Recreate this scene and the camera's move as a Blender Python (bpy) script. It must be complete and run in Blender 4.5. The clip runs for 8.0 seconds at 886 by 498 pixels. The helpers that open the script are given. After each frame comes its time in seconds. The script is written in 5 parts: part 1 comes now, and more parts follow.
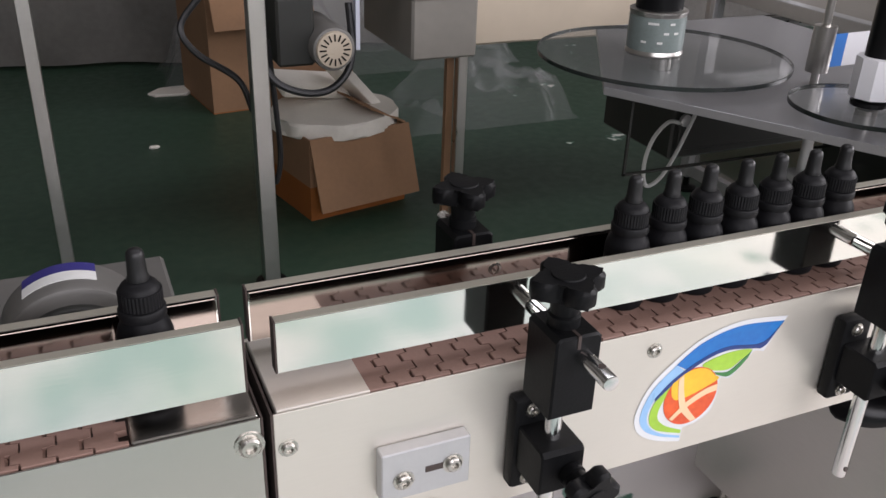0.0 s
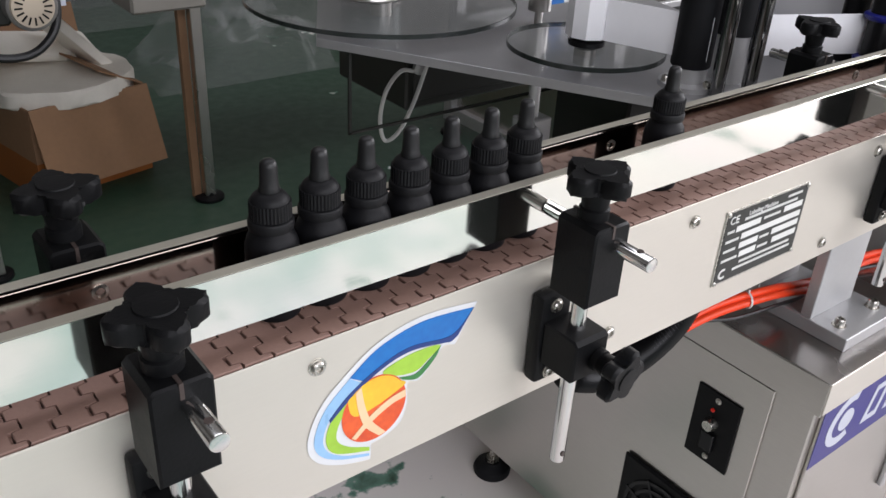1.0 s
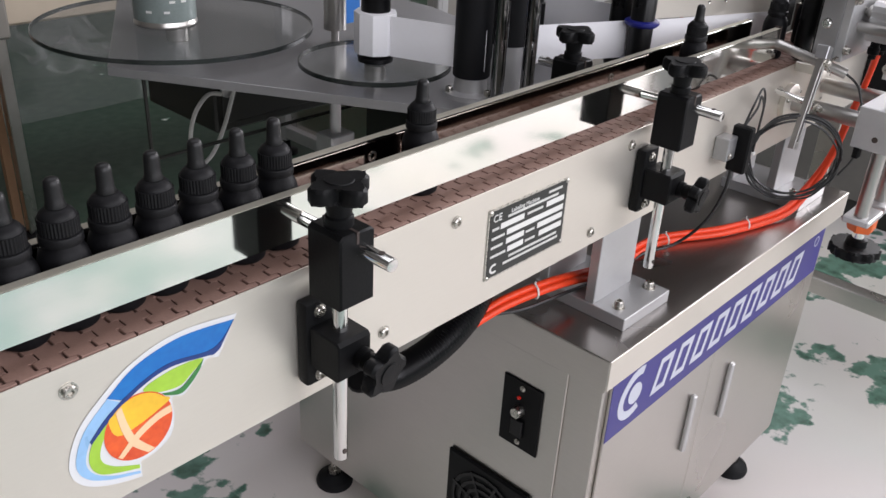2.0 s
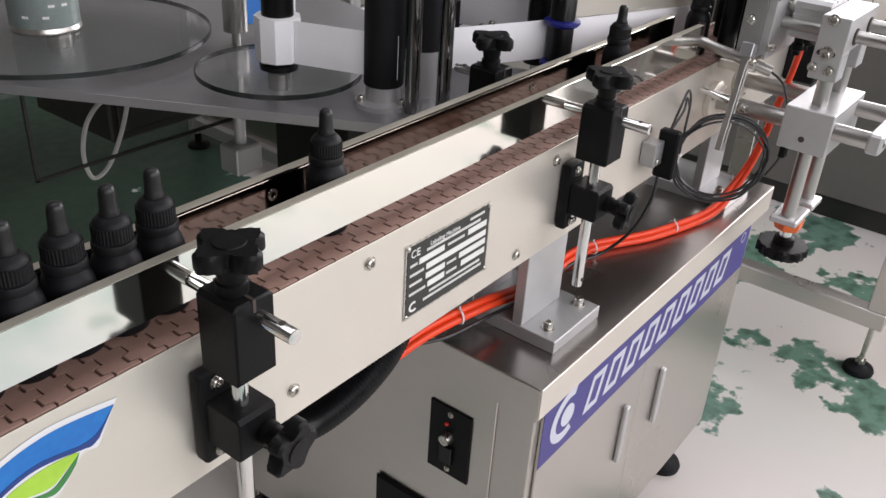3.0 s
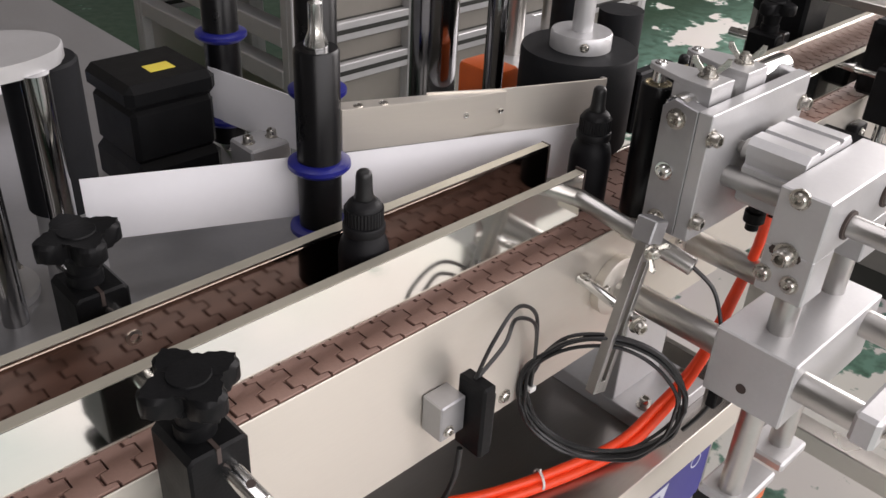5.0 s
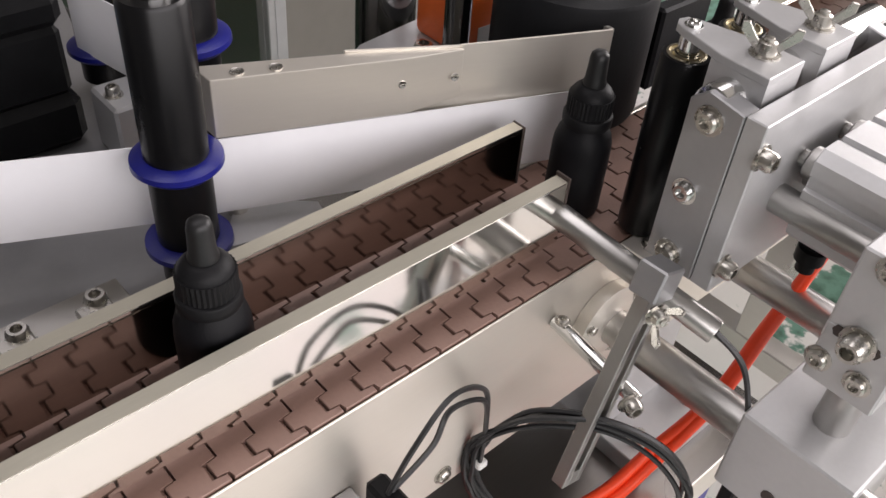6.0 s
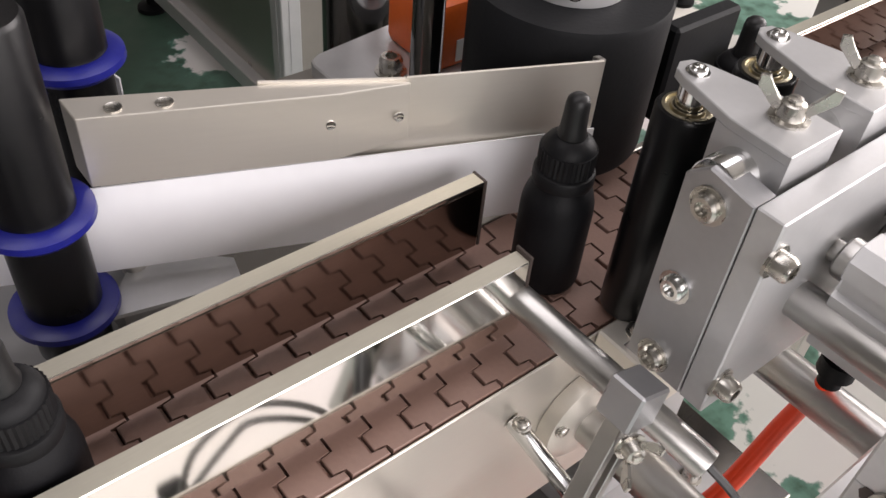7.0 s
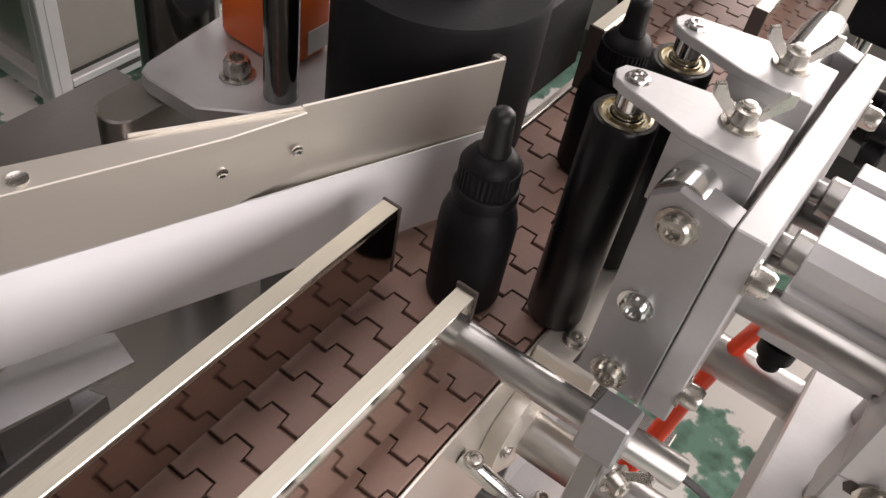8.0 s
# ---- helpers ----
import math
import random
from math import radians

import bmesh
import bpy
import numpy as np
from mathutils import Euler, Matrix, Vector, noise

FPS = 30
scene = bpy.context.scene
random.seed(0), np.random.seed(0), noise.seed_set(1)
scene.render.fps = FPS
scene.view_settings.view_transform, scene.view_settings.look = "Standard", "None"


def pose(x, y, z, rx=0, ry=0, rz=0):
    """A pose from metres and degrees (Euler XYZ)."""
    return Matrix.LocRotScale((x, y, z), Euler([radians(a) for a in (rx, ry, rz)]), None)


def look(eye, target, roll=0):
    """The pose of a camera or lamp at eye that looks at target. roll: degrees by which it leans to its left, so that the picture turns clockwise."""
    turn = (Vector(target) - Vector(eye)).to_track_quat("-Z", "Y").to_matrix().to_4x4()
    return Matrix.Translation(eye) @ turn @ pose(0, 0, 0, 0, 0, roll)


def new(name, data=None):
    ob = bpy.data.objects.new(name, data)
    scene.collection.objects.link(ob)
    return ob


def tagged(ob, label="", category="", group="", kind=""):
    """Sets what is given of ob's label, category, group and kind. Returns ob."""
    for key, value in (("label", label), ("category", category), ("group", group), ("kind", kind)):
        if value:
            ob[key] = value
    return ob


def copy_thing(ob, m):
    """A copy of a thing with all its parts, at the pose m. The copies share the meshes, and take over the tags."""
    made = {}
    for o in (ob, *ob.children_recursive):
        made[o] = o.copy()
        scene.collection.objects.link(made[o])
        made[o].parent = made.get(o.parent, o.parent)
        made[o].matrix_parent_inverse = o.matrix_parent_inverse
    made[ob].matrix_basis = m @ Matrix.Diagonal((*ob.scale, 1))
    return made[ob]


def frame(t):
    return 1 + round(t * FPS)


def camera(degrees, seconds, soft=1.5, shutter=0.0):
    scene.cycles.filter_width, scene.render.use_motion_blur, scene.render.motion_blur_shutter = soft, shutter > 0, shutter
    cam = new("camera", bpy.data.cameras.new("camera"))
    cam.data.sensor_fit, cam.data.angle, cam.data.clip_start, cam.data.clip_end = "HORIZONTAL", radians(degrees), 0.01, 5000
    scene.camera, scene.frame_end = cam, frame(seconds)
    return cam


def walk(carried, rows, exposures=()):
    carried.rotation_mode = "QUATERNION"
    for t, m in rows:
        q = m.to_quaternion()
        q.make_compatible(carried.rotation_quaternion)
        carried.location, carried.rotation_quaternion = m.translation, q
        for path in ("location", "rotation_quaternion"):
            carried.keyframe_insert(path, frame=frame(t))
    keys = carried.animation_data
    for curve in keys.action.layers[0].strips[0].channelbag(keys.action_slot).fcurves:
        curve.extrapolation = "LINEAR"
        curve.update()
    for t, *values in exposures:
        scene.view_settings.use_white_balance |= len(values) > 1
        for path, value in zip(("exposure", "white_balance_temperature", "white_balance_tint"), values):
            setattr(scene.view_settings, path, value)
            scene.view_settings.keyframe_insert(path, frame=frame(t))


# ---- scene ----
cam = camera(53.6, 8.0)
PATH = [
    (0, (-0.2067, -0.4199, 1.1165), (-0.0234, -0.0120, 0.8928), 2.03),
    (0.5, (-0.1178, -0.3765, 1.1058), (0.1131, -0.0021, 0.8681), 2.80),
    (1, (-0.0555, -0.3676, 1.0959), (0.2175, -0.0282, 0.8503), 3.29),
    (1.5, (-0.0258, -0.3919, 1.0998), (0.2813, -0.0821, 0.8553), 3.57),
    (2, (-0.0188, -0.4460, 1.1128), (0.3114, -0.1529, 0.8783), 3.25),
    (2.2, (-0.0047, -0.4614, 1.1201), (0.3306, -0.1758, 0.8834), 3.41),
    (3.3, (0.1242, -0.3816, 1.1296), (0.4785, -0.1286, 0.8837), 3.79),
    (3.5, (0.2020, -0.3862, 1.1274), (0.5467, -0.1239, 0.8777), 3.90),
    (4, (0.3984, -0.4105, 1.1402), (0.7143, -0.1154, 0.8890), 2.91),
    (4.5, (0.5298, -0.3887, 1.1300), (0.8427, -0.0904, 0.8790), 3.36),
    (4.7, (0.5966, -0.3669, 1.1346), (0.9046, -0.0649, 0.8819), 3.40),
    (5.8, (0.8163, -0.2067, 1.1190), (1.0918, 0.0608, 0.7989), 5.06),
    (6, (0.8620, -0.1957, 1.1071), (1.1276, 0.0709, 0.7778), 5.32),
    (6.5, (0.9172, -0.1799, 1.1030), (1.1670, 0.0931, 0.7668), 4.79),
    (7, (0.9640, -0.1478, 1.0854), (1.2065, 0.1228, 0.7419), 5.76),
    (7.5, (0.9708, -0.0988, 1.0866), (1.2454, 0.1224, 0.7321), 9.29),
    (8, (0.9638, -0.0692, 1.0843), (1.2720, 0.0938, 0.7259), 11.72),
]
walk(cam, [(t, look(eye, target, roll)) for t, eye, target, roll in PATH],
     [(0, -0.08, 6330, 15), (1, -0.05, 6200, 12), (2, -0.12, 6250, 13), (3.5, -0.14, 6500, 13), (4.5, -0.12, 6600, 14), (6, 0.04, 6650, 14), (7, 0.22, 6700, 14), (8, 0.12, 6950, 16)])

# ---- world, daylight through the hall's windows, and an added overhead fill ----
world = bpy.data.worlds.new("world")
scene.world = world
world.use_nodes = True
wn = world.node_tree.nodes
sky = wn.new("ShaderNodeTexSky")
sky.sky_type = "NISHITA"
sky.sun_disc = False
sky.sun_elevation, sky.sun_rotation = radians(48), radians(150)
wn["Background"].inputs["Strength"].default_value = 0.1
world.node_tree.links.new(sky.outputs["Color"], wn["Background"].inputs["Color"])


def window_light(name, at, aim, width, height, watts, color):
    data = bpy.data.lights.new(name, "AREA")
    data.shape, data.size, data.size_y, data.energy, data.color = "RECTANGLE", width, height, watts, color
    ob = new(name, data)
    ob.matrix_world = look(at, aim)
    return ob


window_light("window_light_front", (1.2, -2.86, 2.0), (1.2, 0, 1.1), 5.8, 1.9, 146, (1.0, 0.955, 0.935))
window_light("window_light_side", (5.95, -1.2, 2.2), (0, -1.0, 0.6), 4.6, 2.6, 330, (1.0, 0.955, 0.935))
# added fill from above for the upward faces, no known source there
window_light("rooflight", (1.0, 0.6, 4.15), (1.0, 0.6, 0), 5.0, 1.2, 50, (1.0, 0.955, 0.935))


# ---- materials ----
def material(name, color, rough=0.5, metal=0.0, vary=0.12, scale=30.0, bump=0.0, stretch=(1, 1, 1), spec=0.5, second=None, random_vary=0.0, rough_vary=0.08):
    """A principled material with two scales of colour variation, fine relief and uneven gloss."""
    m = bpy.data.materials.new(name)
    m.use_nodes = True
    nt = m.node_tree
    n, link = nt.nodes, nt.links.new
    b = n["Principled BSDF"]
    b.inputs["Metallic"].default_value = metal
    b.inputs["Specular IOR Level"].default_value = spec
    co = n.new("ShaderNodeTexCoord")
    mp = n.new("ShaderNodeMapping")
    mp.inputs["Scale"].default_value = stretch
    link(co.outputs["Object"], mp.inputs["Vector"])
    fine, broad = n.new("ShaderNodeTexNoise"), n.new("ShaderNodeTexNoise")
    fine.inputs["Scale"].default_value, fine.inputs["Detail"].default_value = scale * 8, 6
    broad.inputs["Scale"].default_value, broad.inputs["Detail"].default_value = scale, 3
    link(mp.outputs["Vector"], fine.inputs["Vector"])
    link(co.outputs["Object"], broad.inputs["Vector"])
    mixer = n.new("ShaderNodeMix")
    mixer.data_type = "RGBA"
    dark = tuple(c * (1 - vary) for c in color) if second is None else second
    lite = tuple(min(1, c * (1 + vary * 0.6)) for c in color)
    mixer.inputs[6].default_value, mixer.inputs[7].default_value = (*dark, 1), (*lite, 1)
    add = n.new("ShaderNodeMath")
    add.operation = "MULTIPLY_ADD"
    link(fine.outputs["Fac"], add.inputs[0])
    add.inputs[1].default_value = 0.6
    half = n.new("ShaderNodeMath")
    half.operation = "MULTIPLY_ADD"
    link(broad.outputs["Fac"], half.inputs[0])
    half.inputs[1].default_value, half.inputs[2].default_value = 1.2, -0.4
    link(half.outputs[0], add.inputs[2])
    if random_vary:
        info = n.new("ShaderNodeObjectInfo")
        ra = n.new("ShaderNodeMath")
        ra.operation = "MULTIPLY_ADD"
        link(info.outputs["Random"], ra.inputs[0])
        ra.inputs[1].default_value = random_vary
        link(add.outputs[0], ra.inputs[2])
        add = ra
    add.use_clamp = True
    link(add.outputs[0], mixer.inputs[0])
    link(mixer.outputs[2], b.inputs["Base Color"])
    rr = n.new("ShaderNodeMapRange")
    rr.inputs["To Min"].default_value, rr.inputs["To Max"].default_value = max(0.02, rough - rough_vary), rough + rough_vary
    link(broad.outputs["Fac"], rr.inputs["Value"])
    link(rr.outputs["Result"], b.inputs["Roughness"])
    if bump:
        bp = n.new("ShaderNodeBump")
        bp.inputs["Strength"].default_value, bp.inputs["Distance"].default_value = bump, 0.001
        link(fine.outputs["Fac"], bp.inputs["Height"])
        link(bp.outputs["Normal"], b.inputs["Normal"])
    return m


def clear(name, color, rough=0.05, alpha=0.25):
    """A thin sheet of acrylic or film: part see-through, part glossy."""
    m = bpy.data.materials.new(name)
    m.use_nodes = True
    n, link = m.node_tree.nodes, m.node_tree.links.new
    b = n["Principled BSDF"]
    b.inputs["Base Color"].default_value = (*color, 1)
    b.inputs["Roughness"].default_value = rough
    b.inputs["Alpha"].default_value = alpha
    return m


PANEL = material("brushed_panel", (0.74, 0.70, 0.635), 0.42, 0.75, 0.05, 6, 0.05, (1, 1, 12))
DARKCHROME = material("dark_chromed_post", (0.30, 0.30, 0.305), 0.13, 1.0, 0.10, 30, 0.02)
POLISHED = material("polished_steel", (0.88, 0.87, 0.83), 0.075, 1.0, 0.04, 9, 0.005, (1, 8, 8), rough_vary=0.03)
BRUSHEDEDGE = material("brushed_edge", (0.60, 0.57, 0.48), 0.38, 0.7, 0.12, 14, 0.05, (1, 10, 10))
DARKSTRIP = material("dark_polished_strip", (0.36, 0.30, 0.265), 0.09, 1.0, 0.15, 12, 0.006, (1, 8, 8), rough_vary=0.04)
STEEL = material("brushed_steel", (0.56, 0.54, 0.51), 0.3, 1.0, 0.10, 5, 0.08, (1, 1, 14))
SHEET = material("satin_stainless_sheet", (0.54, 0.52, 0.49), 0.22, 1.0, 0.06, 6, 0.02, (1, 1, 10))
STEELTOP = material("brushed_steel_top", (0.42, 0.40, 0.385), 0.28, 1.0, 0.12, 4, 0.06, (1, 14, 1))
ALU = material("anodised_aluminium", (0.53, 0.53, 0.535), 0.40, 0.55, 0.07, 40, 0.06)
ALUDARK = material("grey_aluminium", (0.41, 0.41, 0.42), 0.4, 0.8, 0.08, 30, 0.06)
SATIN = material("satin_ground_rod", (0.47, 0.46, 0.445), 0.34, 1.0, 0.08, 30, 0.04)
CHROME = material("chromed_rod", (0.74, 0.74, 0.73), 0.16, 1.0, 0.05, 30, 0.02)
NICKEL = material("nickel_screw", (0.54, 0.52, 0.48), 0.28, 1.0, 0.12, 200, 0.03)
BLACK = material("black_plastic", (0.0052, 0.0054, 0.006), 0.46, 0.0, 0.3, 60, 0.15, spec=0.14)
RUBBER = material("black_rubber", (0.009, 0.0095, 0.011), 0.6, 0.0, 0.3, 50, 0.12, spec=0.2)
GLOSSBLACK = material("black_roller_sleeve", (0.004, 0.004, 0.0048), 0.3, 0.0, 0.3, 40, 0.04, spec=0.3)
BOTTLE = material("matt_black_glass", (0.006, 0.006, 0.0072), 0.52, 0.0, 0.3, 120, 0.10, spec=0.16)
CAP = material("black_ribbed_cap", (0.008, 0.008, 0.009), 0.5, 0.0, 0.25, 150, 0.1, spec=0.18)
BULB = material("dark_rubber_bulb", (0.012, 0.012, 0.0125), 0.42, 0.0, 0.2, 120, 0.06, spec=0.35)
CHAIN = material("brown_acetal", (0.25, 0.155, 0.125), 0.45, 0.0, 0.14, 60, 0.12, random_vary=0.25)
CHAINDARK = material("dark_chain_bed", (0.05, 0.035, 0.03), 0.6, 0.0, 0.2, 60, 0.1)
PAPER = material("white_label_paper", (0.86, 0.86, 0.885), 0.45, 0.0, 0.03, 20, 0.02)
BLUE = material("blue_plastic_ring", (0.008, 0.011, 0.17), 0.35, 0.0, 0.15, 60, 0.05)
HOSE = material("orange_air_hose", (0.88, 0.062, 0.012), 0.42, 0.0, 0.1, 60, 0.03)
ORANGE = material("orange_plastic", (0.72, 0.13, 0.02), 0.4, 0.0, 0.12, 60, 0.05)
CABLE = material("black_cable", (0.014, 0.014, 0.015), 0.4, 0.0, 0.2, 80, 0.05)
WHITECABLE = material("white_cable", (0.6, 0.6, 0.58), 0.45, 0.0, 0.1, 80)
BANNER = material("blue_violet_film", (0.033, 0.028, 0.19), 0.42, 0.0, 0.08, 12, 0.02)
INK = material("pale_film", (0.52, 0.54, 0.62), 0.4, 0.0, 0.05, 30)
PLATEBLACK = material("etched_black_plate", (0.03, 0.032, 0.03), 0.35, 0.3, 0.3, 80, 0.05)
WHITEINK = material("white_print", (0.72, 0.72, 0.70), 0.45, 0.0, 0.1, 100)
STICKWHITE = material("sticker_white", (0.70, 0.71, 0.73), 0.3, 0.0, 0.03, 30)
STICKBLUE = material("sticker_blue", (0.010, 0.17, 0.47), 0.3, 0.0, 0.35, 25, second=(0.005, 0.10, 0.42))
STICKSKY = material("sticker_sky_blue", (0.30, 0.52, 0.80), 0.3, 0.0, 0.15, 30)
STICKNAVY = material("sticker_navy", (0.012, 0.04, 0.20), 0.3, 0.0, 0.2, 30)
STICKGREEN = material("sticker_green", (0.36, 0.60, 0.05), 0.3, 0.0, 0.2, 25)
STICKDKGREEN = material("sticker_dark_green", (0.04, 0.20, 0.05), 0.3, 0.0, 0.2, 25)
STICKRED = material("sticker_orange_red", (0.80, 0.13, 0.02), 0.3, 0.0, 0.3, 30, second=(0.55, 0.04, 0.015))
STICKYELLOW = material("sticker_yellow", (0.88, 0.52, 0.03), 0.3, 0.0, 0.2, 30)
STICKPEACH = material("sticker_peach", (0.87, 0.60, 0.36), 0.3, 0.0, 0.1, 30)
CARD = material("cardboard", (0.30, 0.17, 0.092), 0.8, 0.0, 0.16, 9, 0.15)
CARDORANGE = material("orange_printed_card", (0.30, 0.095, 0.014), 0.7, 0.0, 0.12, 9, 0.1)
FOAM = material("white_foam", (0.84, 0.80, 0.72), 0.8, 0.0, 0.08, 12, 0.3)
BEIGE = material("beige_enamel", (0.55, 0.47, 0.37), 0.45, 0.3, 0.08, 4, 0.05)
GREYPAINT = material("grey_machine_paint", (0.15, 0.145, 0.135), 0.5, 0.2, 0.12, 6, 0.05)
FRAMEPANEL = material("dull_beige_sheet", (0.24, 0.225, 0.20), 0.5, 0.2, 0.12, 5, 0.05)
DARKPAINT = material("dark_green_grey_cabinet", (0.022, 0.023, 0.02), 0.5, 0.1, 0.2, 5, 0.05)
WALLPAINT = material("hall_wall_paint", (0.30, 0.29, 0.275), 0.85, 0.0, 0.12, 2, 0.15)
CURTAIN = material("grey_sheeting", (0.30, 0.285, 0.265), 0.4, 0.0, 0.3, 4, 0.3)
ACRYLIC = clear("clear_acrylic", (0.13, 0.14, 0.135), 0.04, 0.26)
ACRYLICEDGE = material("acrylic_edge", (0.018, 0.022, 0.021), 0.2, 0.0, 0.1, 40)
FILM = clear("plastic_film", (0.55, 0.56, 0.56), 0.18, 0.10)
TAPEBLUE = material("blue_tape", (0.05, 0.22, 0.66), 0.4, 0.0, 0.1, 40)
YELLOW = material("yellow_label", (0.75, 0.62, 0.08), 0.5, 0.0, 0.1, 60)
BRASS = material("yellow_passivated_steel", (0.50, 0.45, 0.33), 0.3, 1.0, 0.15, 90)
REDLAMP = material("red_lens", (0.7, 0.02, 0.01), 0.25, 0.0, 0.1, 60)
TINLABEL = material("grey_printed_label", (0.20, 0.24, 0.23), 0.35, 0.0, 0.25, 40)


def floor_material():
    """Green epoxy, worn through to pale concrete in patches, most of all by the gangway."""
    m = bpy.data.materials.new("worn_green_floor")
    m.use_nodes = True
    n, link = m.node_tree.nodes, m.node_tree.links.new
    b = n["Principled BSDF"]
    co = n.new("ShaderNodeTexCoord")
    sep = n.new("ShaderNodeSeparateXYZ")
    link(co.outputs["Object"], sep.inputs[0])
    big, small, grime = (n.new("ShaderNodeTexNoise") for _ in range(3))
    for node, s, d in ((big, 4.2, 6), (small, 26, 5), (grime, 1.5, 4)):
        node.inputs["Scale"].default_value, node.inputs["Detail"].default_value = s, d
        link(co.outputs["Object"], node.inputs["Vector"])
    gx = n.new("ShaderNodeMapRange")
    gx.inputs["From Min"].default_value, gx.inputs["From Max"].default_value = 0.9, 1.7
    gx.inputs["To Min"].default_value, gx.inputs["To Max"].default_value = -0.25, 0.02
    link(sep.outputs["X"], gx.inputs["Value"])
    gy = n.new("ShaderNodeMapRange")
    gy.inputs["From Min"].default_value, gy.inputs["From Max"].default_value = 1.25, 0.58
    gy.inputs["To Min"].default_value, gy.inputs["To Max"].default_value = -0.25, 0.10
    link(sep.outputs["Y"], gy.inputs["Value"])
    less = n.new("ShaderNodeMapRange")
    less.inputs["From Min"].default_value, less.inputs["From Max"].default_value = 1.3, 1.65
    less.inputs["To Min"].default_value, less.inputs["To Max"].default_value = 0.0, -0.060
    link(sep.outputs["X"], less.inputs["Value"])
    side = n.new("ShaderNodeMath")
    link(gy.outputs["Result"], side.inputs[0])
    link(less.outputs["Result"], side.inputs[1])
    bare = n.new("ShaderNodeMapRange")
    bare.inputs["From Min"].default_value, bare.inputs["From Max"].default_value = 0.0, -0.6
    bare.inputs["To Min"].default_value, bare.inputs["To Max"].default_value = 0.0, 0.10
    link(sep.outputs["Y"], bare.inputs["Value"])
    front = n.new("ShaderNodeMath")
    link(side.outputs[0], front.inputs[0])
    link(bare.outputs["Result"], front.inputs[1])
    paler = n.new("ShaderNodeMath")
    paler.operation = "MAXIMUM"
    back = n.new("ShaderNodeMapRange")
    back.inputs["From Min"].default_value, back.inputs["From Max"].default_value = 1.3, 2.0
    back.inputs["To Min"].default_value, back.inputs["To Max"].default_value = 0.0, -0.2
    link(sep.outputs["Y"], back.inputs["Value"])
    both = n.new("ShaderNodeMath")
    link(gx.outputs["Result"], both.inputs[0])
    link(back.outputs["Result"], both.inputs[1])
    link(both.outputs[0], paler.inputs[0])
    link(front.outputs[0], paler.inputs[1])
    s1 = n.new("ShaderNodeMath")
    link(big.outputs["Fac"], s1.inputs[0])
    link(paler.outputs[0], s1.inputs[1])
    s2 = n.new("ShaderNodeMath")
    s2.operation = "MULTIPLY_ADD"
    link(small.outputs["Fac"], s2.inputs[0])
    s2.inputs[1].default_value = 0.22
    link(s1.outputs[0], s2.inputs[2])
    ramp = n.new("ShaderNodeValToRGB")
    ramp.color_ramp.elements[0].position, ramp.color_ramp.elements[1].position = 0.590, 0.625
    ramp.color_ramp.elements[0].color = (0.032, 0.068, 0.043, 1)
    ramp.color_ramp.elements[1].color = (0.78, 0.75, 0.72, 1)
    mid = ramp.color_ramp.elements.new(0.604)
    mid.color = (0.075, 0.20, 0.145, 1)
    link(s2.outputs[0], ramp.inputs["Fac"])
    # by the gangway the paint is scuffed to a paler teal
    teal = n.new("ShaderNodeMix")
    teal.data_type, teal.blend_type = "RGBA", "LIGHTEN"
    teal.inputs[7].default_value = (0.16, 0.30, 0.235, 1)
    scuff = n.new("ShaderNodeMapRange")
    scuff.inputs["From Min"].default_value, scuff.inputs["From Max"].default_value = 0.25, 0.55
    sc = n.new("ShaderNodeMath")
    sc.operation = "MULTIPLY"
    gangway = n.new("ShaderNodeMapRange")
    gangway.inputs["From Min"].default_value, gangway.inputs["From Max"].default_value = -0.12, 0.01
    link(paler.outputs[0], gangway.inputs["Value"])
    link(small.outputs["Fac"], scuff.inputs["Value"])
    link(scuff.outputs["Result"], sc.inputs[0])
    link(gangway.outputs["Result"], sc.inputs[1])
    link(sc.outputs[0], teal.inputs[0])
    link(ramp.outputs["Color"], teal.inputs[6])
    mul = n.new("ShaderNodeMix")
    mul.data_type, mul.blend_type = "RGBA", "MULTIPLY"
    mul.inputs[0].default_value = 0.18
    # brighter mint put into the unseen front floor's colour, so the rails mirror it
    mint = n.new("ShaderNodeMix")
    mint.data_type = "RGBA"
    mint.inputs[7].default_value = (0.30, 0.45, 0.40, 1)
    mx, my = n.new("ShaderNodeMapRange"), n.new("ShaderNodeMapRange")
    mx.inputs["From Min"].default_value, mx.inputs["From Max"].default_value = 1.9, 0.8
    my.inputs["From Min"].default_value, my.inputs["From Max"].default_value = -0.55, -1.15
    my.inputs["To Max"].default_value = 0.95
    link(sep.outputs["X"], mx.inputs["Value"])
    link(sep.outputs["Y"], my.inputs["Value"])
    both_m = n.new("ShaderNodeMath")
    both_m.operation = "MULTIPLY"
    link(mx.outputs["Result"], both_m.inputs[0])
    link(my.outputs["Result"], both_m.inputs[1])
    # noise breaks the added mint up, so its mirror image is uneven
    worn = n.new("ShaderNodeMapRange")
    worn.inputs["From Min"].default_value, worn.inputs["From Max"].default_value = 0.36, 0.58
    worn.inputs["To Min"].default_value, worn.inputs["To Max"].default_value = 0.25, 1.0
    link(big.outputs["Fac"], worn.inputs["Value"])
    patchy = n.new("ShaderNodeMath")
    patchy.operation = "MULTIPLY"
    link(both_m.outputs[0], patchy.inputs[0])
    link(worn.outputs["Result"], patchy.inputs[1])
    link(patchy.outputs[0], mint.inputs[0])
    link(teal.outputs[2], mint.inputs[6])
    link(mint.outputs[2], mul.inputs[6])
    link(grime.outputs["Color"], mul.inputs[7])
